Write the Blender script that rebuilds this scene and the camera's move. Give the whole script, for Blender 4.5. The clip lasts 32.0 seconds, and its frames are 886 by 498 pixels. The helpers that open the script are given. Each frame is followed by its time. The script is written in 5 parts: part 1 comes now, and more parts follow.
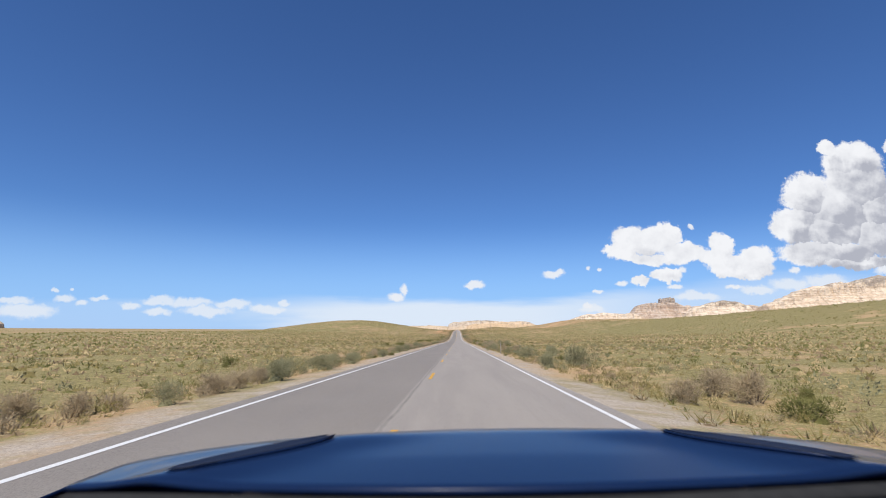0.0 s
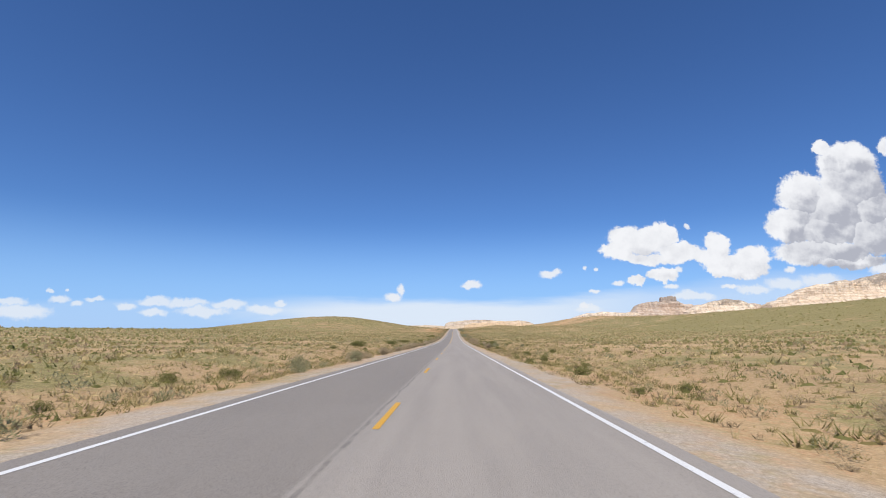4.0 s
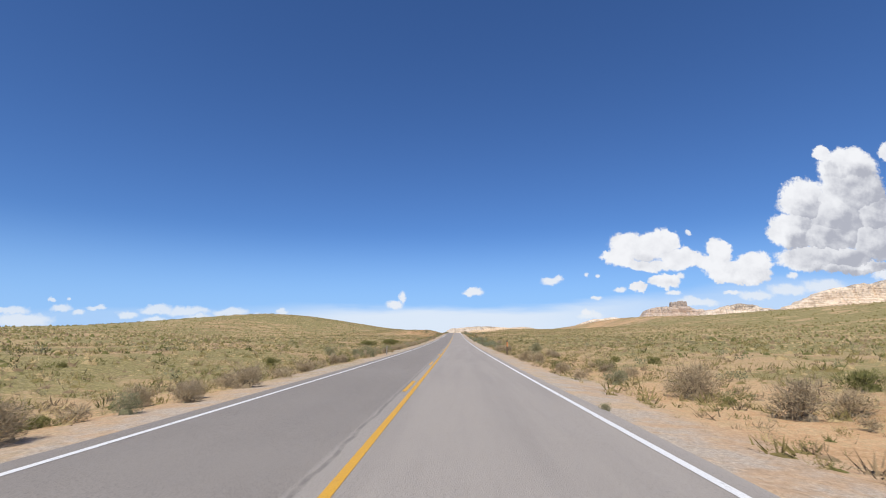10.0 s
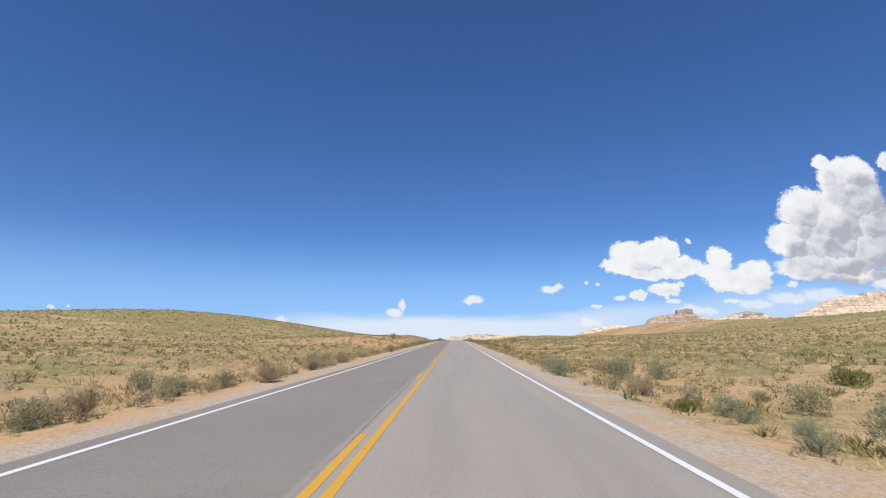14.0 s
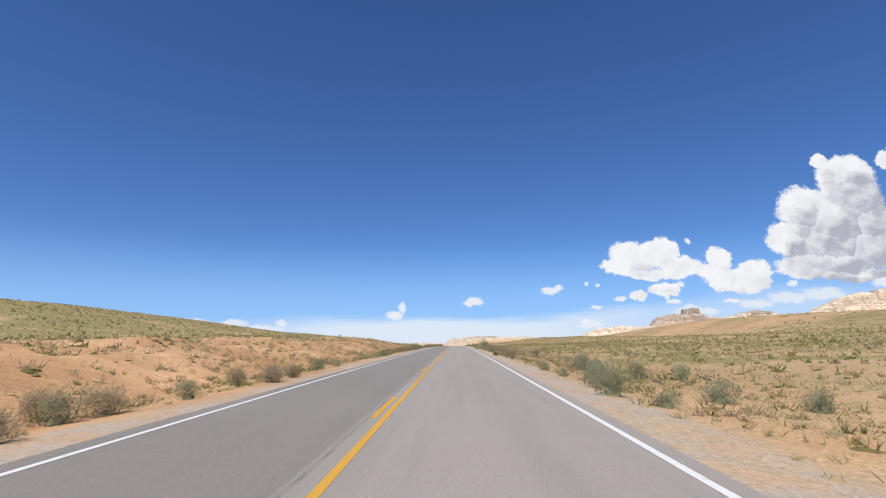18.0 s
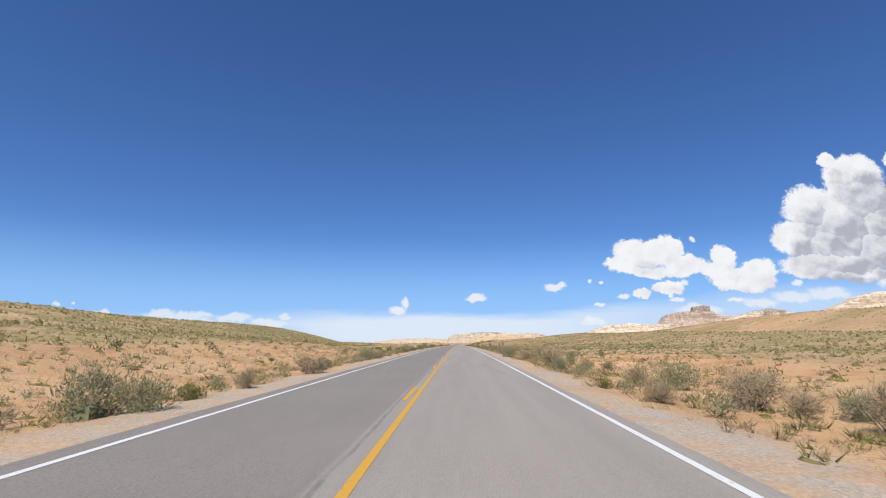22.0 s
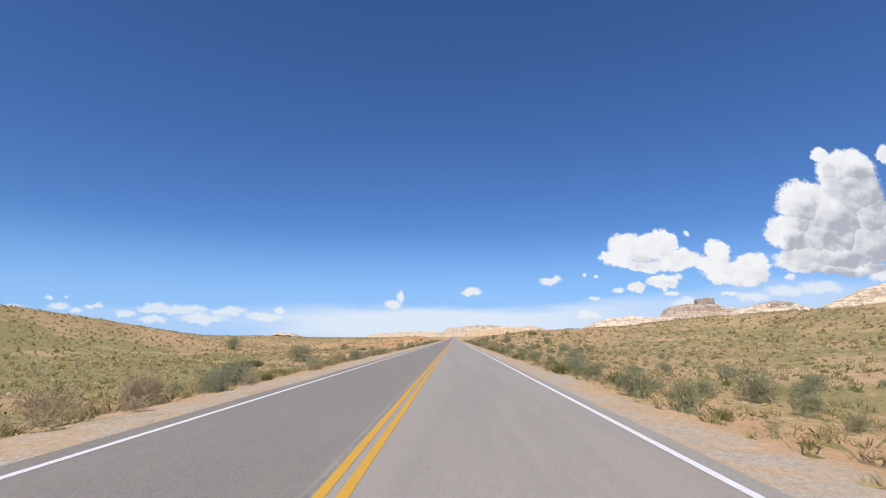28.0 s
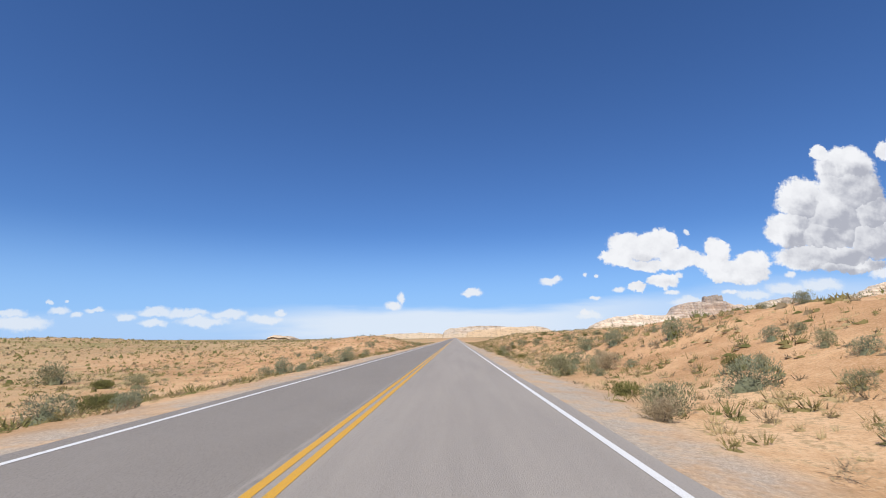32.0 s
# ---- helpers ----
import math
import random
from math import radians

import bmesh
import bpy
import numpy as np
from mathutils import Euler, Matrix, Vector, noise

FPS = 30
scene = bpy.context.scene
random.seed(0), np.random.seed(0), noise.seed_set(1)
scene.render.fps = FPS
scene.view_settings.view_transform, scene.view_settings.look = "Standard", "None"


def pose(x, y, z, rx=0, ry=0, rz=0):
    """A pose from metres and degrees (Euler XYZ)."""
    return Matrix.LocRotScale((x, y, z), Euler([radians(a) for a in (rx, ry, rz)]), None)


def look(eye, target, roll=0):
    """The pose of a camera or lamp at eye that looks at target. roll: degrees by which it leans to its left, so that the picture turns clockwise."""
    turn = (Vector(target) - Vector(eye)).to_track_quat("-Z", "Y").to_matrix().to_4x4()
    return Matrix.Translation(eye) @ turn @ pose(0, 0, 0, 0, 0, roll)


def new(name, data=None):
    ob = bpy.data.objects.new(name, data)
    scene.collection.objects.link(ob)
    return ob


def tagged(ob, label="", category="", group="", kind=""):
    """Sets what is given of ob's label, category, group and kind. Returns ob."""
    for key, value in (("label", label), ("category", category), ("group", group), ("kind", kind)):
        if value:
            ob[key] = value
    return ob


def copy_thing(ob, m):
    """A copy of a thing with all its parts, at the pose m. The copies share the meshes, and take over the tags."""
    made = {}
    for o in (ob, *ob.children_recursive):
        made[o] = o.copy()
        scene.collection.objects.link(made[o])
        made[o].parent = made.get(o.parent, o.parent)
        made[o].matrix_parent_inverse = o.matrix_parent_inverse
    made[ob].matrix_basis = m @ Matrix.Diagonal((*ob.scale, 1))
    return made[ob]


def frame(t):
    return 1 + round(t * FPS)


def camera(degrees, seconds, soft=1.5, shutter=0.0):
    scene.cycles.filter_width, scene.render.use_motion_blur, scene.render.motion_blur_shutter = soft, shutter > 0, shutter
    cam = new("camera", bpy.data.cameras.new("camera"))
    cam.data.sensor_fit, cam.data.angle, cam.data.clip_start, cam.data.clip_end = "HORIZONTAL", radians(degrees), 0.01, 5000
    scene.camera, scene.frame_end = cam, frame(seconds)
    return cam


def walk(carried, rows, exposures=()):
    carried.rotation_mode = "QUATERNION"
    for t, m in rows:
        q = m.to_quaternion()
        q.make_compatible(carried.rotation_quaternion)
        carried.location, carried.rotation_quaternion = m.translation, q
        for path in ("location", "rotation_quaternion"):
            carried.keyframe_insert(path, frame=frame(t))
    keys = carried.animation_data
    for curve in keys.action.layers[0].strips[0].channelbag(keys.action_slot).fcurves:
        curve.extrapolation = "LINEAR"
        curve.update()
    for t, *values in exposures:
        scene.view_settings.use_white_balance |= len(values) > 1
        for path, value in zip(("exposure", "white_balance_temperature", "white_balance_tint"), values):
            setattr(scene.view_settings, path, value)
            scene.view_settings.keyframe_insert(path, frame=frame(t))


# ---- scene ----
# camera: seconds, x, y, z, heading, tilt, lean; one line of a drive in the right-hand lane
RIDE = [
    (0.0, 0.91, 0.0, 6.21, -1.71, 9.27, 0.30), (0.5, 0.90, 14.9, 5.93, -1.64, 9.26, 0.43), (1.0, 0.91, 29.8, 5.65, -1.45, 9.25, 0.43),
    (1.5, 0.92, 44.6, 5.37, -1.26, 9.25, 0.42), (2.0, 0.97, 59.5, 5.09, -1.19, 9.33, 0.19), (2.5, 1.05, 74.3, 4.81, -1.23, 9.26, 0.33),
    (3.0, 1.12, 89.2, 4.54, -1.23, 9.31, 0.05), (3.5, 1.16, 104.0, 4.26, -1.28, 9.27, 0.12), (4.0, 1.16, 118.8, 3.98, -1.34, 9.27, 0.17),
    (4.5, 1.16, 133.7, 3.70, -1.39, 9.27, 0.21), (5.0, 1.16, 148.5, 3.41, -1.45, 9.27, 0.26), (5.5, 1.16, 163.4, 3.13, -1.50, 9.28, 0.31),
    (6.0, 1.17, 178.2, 2.86, -1.49, 9.27, 0.28), (6.5, 1.17, 193.0, 2.60, -1.47, 9.27, 0.29), (7.0, 1.18, 207.8, 2.34, -1.44, 9.28, 0.31),
    (7.5, 1.17, 222.6, 2.10, -1.43, 9.39, 0.11), (8.0, 1.16, 237.3, 1.88, -1.41, 9.54, -0.06), (8.5, 1.15, 252.1, 1.71, -1.41, 9.74, -0.17),
    (9.0, 1.16, 266.9, 1.56, -1.42, 9.90, -0.11), (9.5, 1.18, 281.7, 1.45, -1.44, 10.06, -0.09), (10.0, 1.20, 296.5, 1.36, -1.50, 10.11, -0.05),
    (10.5, 1.21, 311.3, 1.32, -1.57, 10.20, 0.07), (11.0, 1.20, 326.1, 1.30, -1.55, 10.36, -0.02), (11.5, 1.18, 341.0, 1.32, -1.53, 10.41, -0.08),
    (12.0, 1.17, 355.8, 1.37, -1.46, 10.66, -0.23), (12.5, 1.17, 370.6, 1.45, -1.45, 10.80, -0.25), (13.0, 1.17, 385.3, 1.56, -1.49, 10.83, 0.01),
    (13.5, 1.18, 400.0, 1.70, -1.50, 10.93, 0.09), (14.0, 1.18, 414.7, 1.87, -1.49, 11.03, 0.09), (14.5, 1.19, 429.4, 2.05, -1.49, 11.18, -0.05),
    (15.0, 1.22, 444.1, 2.28, -1.50, 11.27, -0.10), (15.5, 1.25, 458.8, 2.52, -1.52, 11.35, -0.15), (16.0, 1.29, 473.4, 2.77, -1.53, 11.44, -0.20),
    (16.5, 1.30, 488.1, 3.02, -1.54, 11.52, -0.25), (17.0, 1.31, 502.8, 3.29, -1.52, 11.50, -0.39), (17.5, 1.31, 517.4, 3.55, -1.47, 11.37, -0.35),
    (18.0, 1.32, 532.1, 3.81, -1.45, 11.29, -0.43), (18.5, 1.32, 546.9, 4.05, -1.47, 11.23, -0.36), (19.0, 1.33, 561.8, 4.26, -1.54, 11.18, -0.32),
    (19.5, 1.33, 576.6, 4.47, -1.56, 11.09, -0.30), (20.0, 1.33, 591.5, 4.65, -1.60, 11.02, -0.27), (20.5, 1.31, 606.5, 4.82, -1.69, 10.97, -0.15),
    (21.0, 1.26, 621.5, 4.97, -1.75, 10.87, -0.09), (21.5, 1.18, 636.5, 5.11, -1.80, 10.79, 0.05), (22.0, 1.08, 651.6, 5.22, -1.87, 10.79, 0.24),
    (22.5, 1.00, 666.6, 5.32, -1.79, 10.78, 0.37), (23.0, 0.94, 681.6, 5.40, -1.67, 10.69, 0.22), (23.5, 0.90, 696.6, 5.47, -1.51, 10.55, 0.04),
    (24.0, 0.89, 711.5, 5.51, -1.48, 10.47, -0.11), (24.5, 0.89, 726.4, 5.54, -1.49, 10.42, -0.08), (25.0, 0.89, 741.2, 5.55, -1.52, 10.34, -0.00),
    (25.5, 0.89, 756.1, 5.54, -1.57, 10.27, 0.10), (26.0, 0.90, 770.9, 5.52, -1.50, 10.23, 0.06), (26.5, 0.91, 785.7, 5.49, -1.44, 10.20, 0.01),
    (27.0, 0.93, 800.5, 5.44, -1.38, 10.16, -0.03), (27.5, 0.97, 815.4, 5.39, -1.31, 10.13, -0.07), (28.0, 1.03, 830.2, 5.34, -1.32, 10.08, 0.20),
    (28.5, 1.10, 845.0, 5.28, -1.38, 10.09, 0.26), (29.0, 1.17, 859.8, 5.23, -1.35, 10.10, 0.13), (29.5, 1.25, 874.7, 5.18, -1.28, 10.34, -0.30),
    (30.0, 1.35, 889.5, 5.13, -1.22, 10.13, -0.27), (30.5, 1.45, 904.3, 5.08, -1.23, 10.15, 0.06), (31.0, 1.54, 919.1, 5.03, -1.29, 10.23, -0.11),
    (31.5, 1.63, 934.0, 4.98, -1.34, 10.14, -0.21), (32.0, 1.68, 948.8, 4.94, -1.33, 10.20, -0.34),
]
cam = camera(84.05, 32.0, soft=1.0, shutter=0.03)


def ride_pose(x, y, z, heading, tilt, lean):
    a, b = radians(heading), radians(tilt)
    way = Vector((math.sin(a) * math.cos(b), math.cos(a) * math.cos(b), math.sin(b)))
    eye = Vector((x, y, z))
    return look(eye, eye + way, lean)


EYE_UP = 0.04                       # the lens sits this much above the line of RIDE
walk(cam, [(t, ride_pose(x, y, z + EYE_UP, *turn)) for t, x, y, z, *turn in RIDE])

# ---- light ----
SUN_UP, SUN_SIDE = radians(56), radians(-165)      # height, and bearing from the road's direction
world = bpy.data.worlds.new("sky")
scene.world = world
world.use_nodes = True
wt = world.node_tree
wt.nodes.clear()


class Nodes:
    """Short hand for building a node tree."""

    def __init__(self, tree):
        self.tree = tree

    def add(self, kind, **props):
        n = self.tree.nodes.new(kind)
        for k, v in props.items():
            setattr(n, k, v)
        return n

    def put(self, socket, value):
        if isinstance(value, bpy.types.NodeSocket):
            self.tree.links.new(value, socket)
        elif value is not None:
            socket.default_value = value

    def math(self, op, a, b=None, c=None, clamp=False):
        n = self.add("ShaderNodeMath", operation=op, use_clamp=clamp)
        for s, v in zip(n.inputs, (a, b, c)):
            self.put(s, v)
        return n.outputs[0]

    def vec(self, op, a, b=None, c=None):
        n = self.add("ShaderNodeVectorMath", operation=op)
        for s, v in zip(n.inputs, (a, b, c)):
            self.put(s, v)
        return n.outputs["Value" if op in ("LENGTH", "DOT_PRODUCT") else "Vector"]

    def mix(self, fac, a, b, kind="MIX"):
        n = self.add("ShaderNodeMix", data_type="RGBA", blend_type=kind)
        self.put(n.inputs[0], fac)
        self.put(n.inputs[6], a)
        self.put(n.inputs[7], b)
        return n.outputs[2]

    def noise(self, where, scale, detail=4.0, rough=0.55, lac=2.0, warp=0.0, dims="3D"):
        n = self.add("ShaderNodeTexNoise", noise_dimensions=dims)
        self.put(n.inputs["Vector"], where)
        for k, v in (("Scale", scale), ("Detail", detail), ("Roughness", rough), ("Lacunarity", lac), ("Distortion", warp)):
            n.inputs[k].default_value = v
        return n.outputs["Fac"]

    def step(self, value, lo, hi, a=0.0, b=1.0):
        n = self.add("ShaderNodeMapRange", interpolation_type="SMOOTHSTEP")
        self.put(n.inputs[0], value)
        for s, v in zip(n.inputs[1:5], (lo, hi, a, b)):
            self.put(s, v)
        return n.outputs[0]

    def ramp(self, value, *stops):
        n = self.add("ShaderNodeValToRGB")
        self.put(n.inputs[0], value)
        e = n.color_ramp.elements
        while len(e) < len(stops):
            e.new(0.5)
        for el, (at, col) in zip(e, stops):
            el.position, el.color = at, (*col, 1)
        return n.outputs[0]


W = Nodes(wt)
sky = W.add("ShaderNodeTexSky", sky_type="NISHITA", sun_disc=False, sun_elevation=SUN_UP, sun_rotation=SUN_SIDE, altitude=1500, air_density=1.0, dust_density=0.4, ozone_density=1.6)
# clouds: heaps of rounded lobes (bearing, height, half width, half height; all as tangents)
HEAP_TALL = [(0.820, 0.343, 0.0677, 0.0471), (0.768, 0.374, 0.0188, 0.0188), (0.823, 0.300, 0.0695, 0.0673), (0.721, 0.275, 0.0638, 0.0487),
             (0.691, 0.208, 0.0552, 0.0430), (0.753, 0.202, 0.0859, 0.0357), (0.748, 0.155, 0.1137, 0.0281), (0.856, 0.190, 0.0625, 0.0473),
             (0.852, 0.251, 0.0459, 0.0542), (0.908, 0.382, 0.0234, 0.0276), (0.803, 0.137, 0.0848, 0.0151), (0.924, 0.215, 0.0796, 0.0714), (0.780, 0.245, 0.0720, 0.0560)]
HEAP_WIDE = [(0.376, 0.184, 0.0640, 0.0334), (0.423, 0.194, 0.0372, 0.0287), (0.332, 0.154, 0.0371, 0.0213), (0.461, 0.157, 0.0554, 0.0260),
             (0.385, 0.143, 0.0555, 0.0141), (0.537, 0.172, 0.0265, 0.0308), (0.599, 0.149, 0.0378, 0.0294), (0.551, 0.131, 0.0480, 0.0257),
             (0.585, 0.122, 0.0513, 0.0198), (0.506, 0.149, 0.0276, 0.0165), (0.420, 0.110, 0.0344, 0.0186), (0.370, 0.096, 0.0207, 0.0128)]
PUFFS = [(0.332, 0.092, 0.0149, 0.0070), (0.282, 0.076, 0.0138, 0.0052), (0.438, 0.086, 0.0183, 0.0058), (0.477, 0.210, 0.0093, 0.0072),
         (0.455, 0.122, 0.0092, 0.0082), (0.678, 0.120, 0.0159, 0.0081), (0.553, 0.086, 0.0204, 0.0058), (0.264, 0.122, 0.0070, 0.0070),
         (0.289, 0.119, 0.0058, 0.0047), (0.855, 0.123, 0.0293, 0.0162), (0.260, 0.048, 0.0126, 0.0069), (0.037, 0.091, 0.0257, 0.0105),
         (0.025, 0.086, 0.0152, 0.0070), (-0.125, 0.064, 0.0234, 0.0116), (-0.109, 0.079, 0.0094, 0.0152), (0.193, 0.111, 0.0255, 0.0094), (0.209, 0.116, 0.0116, 0.0070)]
LOW_BANKS = [(-0.816, 0.059, 0.0218, 0.0095), (-0.779, 0.050, 0.0145, 0.0071), (-0.835, 0.078, 0.0073, 0.0048), (-0.801, 0.076, 0.0049, 0.0036),
             (-0.741, 0.060, 0.0253, 0.0047), (-0.674, 0.046, 0.0216, 0.0082), (-0.614, 0.055, 0.0419, 0.0094), (-0.549, 0.051, 0.0537, 0.0117),
             (-0.462, 0.047, 0.0380, 0.0105), (-0.617, 0.033, 0.0334, 0.0082), (-0.513, 0.034, 0.0594, 0.0105), (-0.353, 0.052, 0.0154, 0.0058),
             (-0.386, 0.039, 0.0414, 0.0105), (0.665, 0.094, 0.0450, 0.0120), (0.735, 0.099, 0.0480, 0.0140), (0.600, 0.082, 0.0400, 0.0090), (0.480, 0.067, 0.0500, 0.0090), (0.270, 0.043, 0.0300, 0.0080), (-0.924, 0.053, 0.0486, 0.0095), (-0.895, 0.032, 0.0726, 0.0165)]
aim = W.add("ShaderNodeTexCoord").outputs["Generated"]
axis = W.add("ShaderNodeSeparateXYZ")
W.put(axis.inputs[0], aim)
ahead = W.math("MAXIMUM", axis.outputs[1], 0.08)
flat = W.add("ShaderNodeCombineXYZ")
W.put(flat.inputs[0], W.math("DIVIDE", axis.outputs[0], ahead))
W.put(flat.inputs[1], W.math("DIVIDE", axis.outputs[2], ahead))
uv = flat.outputs[0]
up = W.math("DIVIDE", axis.outputs[2], ahead)


def swirl(where, scale, amount, detail=5.0, rough=0.62):
    n = W.add("ShaderNodeTexNoise")
    W.put(n.inputs["Vector"], where)
    for k, v in (("Scale", scale), ("Detail", detail), ("Roughness", rough)):
        n.inputs[k].default_value = v
    return W.vec("MULTIPLY_ADD", W.vec("SUBTRACT", n.outputs["Color"], (0.5, 0.5, 0.5)), (amount, amount, 0.0), where)


def lobes(where, rows):
    """1 at the middle of the nearest lobe, 0 on its rim, less outside."""
    least = None
    for u, v, a, b in rows:
        d = W.vec("LENGTH", W.vec("MULTIPLY_ADD", where, (1 / a, 1 / b, 0.0), (-u / a, -v / b, 0.0)))
        least = d if least is None else W.math("MINIMUM", least, d)
    return W.math("SUBTRACT", 1.0, least)


def lit_lobes(where, rows):
    """As lobes(), and how far each place turns to the light, -1 to 1: to the upper left of its lobe."""
    least, lit = None, None
    for u, v, a, b in rows:
        off = W.vec("MULTIPLY_ADD", where, (1 / a, 1 / b, 0.0), (-u / a, -v / b, 0.0))
        d, turn = W.vec("LENGTH", off), W.vec("DOT_PRODUCT", off, (-0.62, 0.70, 0.0))
        if least is None:
            least, lit = d, turn
        else:
            near = W.step(W.math("SUBTRACT", least, d), -0.06, 0.06)
            lit = W.math("ADD", W.math("MULTIPLY", turn, near), W.math("MULTIPLY", lit, W.math("SUBTRACT", 1.0, near)))
            least = W.math("MINIMUM", least, d)
    return W.math("SUBTRACT", 1.0, least), lit


front = W.step(axis.outputs[1], 0.08, 0.2)
curl = swirl(swirl(uv, 11, 0.044), 34, 0.030, 6.0, 0.68)
tall, tall_lit = lit_lobes(curl, HEAP_TALL)
wide, wide_lit = lit_lobes(curl, HEAP_WIDE)
heap = W.math("MAXIMUM", tall, wide)
heap_lit = W.math("ADD", W.math("MULTIPLY", tall_lit, W.step(W.math("SUBTRACT", tall, wide), -0.05, 0.05)), W.math("MULTIPLY", W.math("ADD", wide_lit, 0.35), W.step(W.math("SUBTRACT", wide, tall), -0.05, 0.05)))
puff = lobes(swirl(uv, 48, 0.020, 6.0, 0.68), PUFFS)
lump, lump_lit = W.noise(uv, 22, 5, 0.55), W.noise(W.vec("ADD", uv, (-0.008, 0.014, 0.0)), 22, 5, 0.55)
relief = W.math("MULTIPLY", W.math("SUBTRACT", lump_lit, lump), 1.8)
fluff = W.noise(uv, 70, 4, 0.6)
heap_mask = W.step(W.math("ADD", heap, W.math("ADD", W.math("MULTIPLY", W.math("SUBTRACT", fluff, 0.5), 0.34), W.math("MULTIPLY", W.math("SUBTRACT", W.noise(uv, 190, 3, 0.6), 0.5), 0.22))), -0.02, 0.20)
puff_mask = W.math("MULTIPLY", W.step(W.math("ADD", puff, W.math("MULTIPLY", W.math("SUBTRACT", fluff, 0.5), 0.7)), 0.0, 0.55), 0.92)
above = W.vec("ADD", curl, (-0.020, 0.036, 0.0))
deep = W.math("MAXIMUM", W.step(lobes(above, HEAP_TALL), -0.15, 0.45), W.step(lobes(above, HEAP_WIDE), 0.05, 0.9, 0.0, 0.45))
turned = W.step(W.math("ADD", heap_lit, relief), 0.60, -0.70)
grey = W.math("ADD", W.math("MULTIPLY", deep, W.math("MULTIPLY_ADD", turned, 0.62, 0.34)), W.math("MULTIPLY", W.math("SUBTRACT", 0.10, relief), 0.45), clamp=True)
heap_color = W.mix(grey, (8.2, 8.3, 8.6, 1), (4.1, 4.25, 4.9, 1))
low = lobes(swirl(uv, 30, 0.03, 5.0, 0.6), LOW_BANKS)
low_mask = W.math("MULTIPLY", W.step(W.math("ADD", low, W.math("MULTIPLY", W.math("SUBTRACT", fluff, 0.5), 0.6)), -0.15, 0.45), 0.74)
side = W.math("DIVIDE", axis.outputs[0], ahead)
streaks = W.noise(W.vec("MULTIPLY", uv, (2.2, 14.0, 1.0)), 1.6, 4, 0.55)
veil = W.math("MULTIPLY", W.step(W.math("ADD", up, W.math("MULTIPLY", W.math("SUBTRACT", streaks, 0.5), 0.05)), W.step(side, 0.12, 0.75, 0.066, 0.135), W.step(side, 0.12, 0.75, 0.042, 0.080)), W.step(side, 0.1, 0.5, 0.80, 0.40))
veil = W.math("MULTIPLY", veil, W.step(W.math("ADD", side, W.math("MULTIPLY", W.math("SUBTRACT", streaks, 0.5), 0.5)), -0.50, -0.16, 0.22, 1.0))
clear = W.mix(1.0, sky.outputs[0], (0.46, 0.71, 1.08, 1), "MULTIPLY")
clear = W.mix(W.step(axis.outputs[2], 0.22, 0.0, 0.0, 0.85), clear, (2.9, 5.1, 8.8, 1))
sky_color = W.mix(W.math("MULTIPLY", veil, front), clear, (7.4, 7.9, 8.5, 1))
sky_color = W.mix(W.math("MULTIPLY", low_mask, front), sky_color, (7.6, 7.9, 8.3, 1))
sky_color = W.mix(W.math("MULTIPLY", puff_mask, front), sky_color, (7.7, 7.9, 8.3, 1))
sky_color = W.mix(W.math("MULTIPLY", heap_mask, front), sky_color, heap_color)

back = W.add("ShaderNodeBackground")
W.put(back.inputs[0], sky_color)
back.inputs[1].default_value = 0.11
W.put(W.add("ShaderNodeOutputWorld").inputs[0], back.outputs[0])

sun = new("sun", bpy.data.lights.new("sun", "SUN"))
sun.data.energy, sun.data.angle, sun.data.color = 5.0, radians(0.53), (1.0, 0.955, 0.88)
sun_way = Vector((math.sin(SUN_SIDE) * math.cos(SUN_UP), math.cos(SUN_SIDE) * math.cos(SUN_UP), math.sin(SUN_UP)))
sun.matrix_world = look(sun_way * 50, (0, 0, 0))


# ---- the lie of the land ----
ROAD_Z = [7.2, 6.06, 4.91, 3.78, 2.66, 1.53, 0.55, 0.05, 0.09, 0.63, 1.58, 2.64, 3.45, 3.98, 4.23, 4.2, 4.0, 3.79, 3.61, 3.48, 3.39, 3.32, 3.28, 3.25, 3.24]
HILLS_LEFT = [
    (21.1, -158.6, 724.2, 103.7, 180.3),
    (15.9, -101.5, 932.1, 38.4, 126.1),
    (3.9, -108.9, 585.5, 38.0, 92.1),
    (7.0, -160.4, 290.8, 104.6, 239.5),
    (7.2, -106.3, 1071.7, 135.9, 56.1),
    (-17.9, -251.6, 997.6, 243.1, 290.0),
    (-2.4, -14.2, 985.7, 20.0, 72.3),
]
HILLS_RIGHT = [
    (13.5, 211.9, 307.5, 60.0, 406.0),
    (2.2, 172.7, 666.6, 133.7, 197.4),
    (-13.8, 123.4, 961.9, 71.9, 160.6),
    (3.8, 16.7, 962.5, 64.1, 46.8),
    (8.7, 79.4, 915.8, 30.8, 134.1),
    (20.5, 338.1, 1033.7, 294.5, 243.6),
    (11.9, 389.2, 159.1, 196.3, 275.2),
    (-1.0, 11.9, 1080.0, 27.0, 82.8),
    (-0.6, 16.9, 692.9, 38.0, 118.1),
    (4.6, 217.1, 881.8, 39.6, 178.4),
]
SLOPE_LEFT, SLOPE_RIGHT = -0.0193, 0.0187


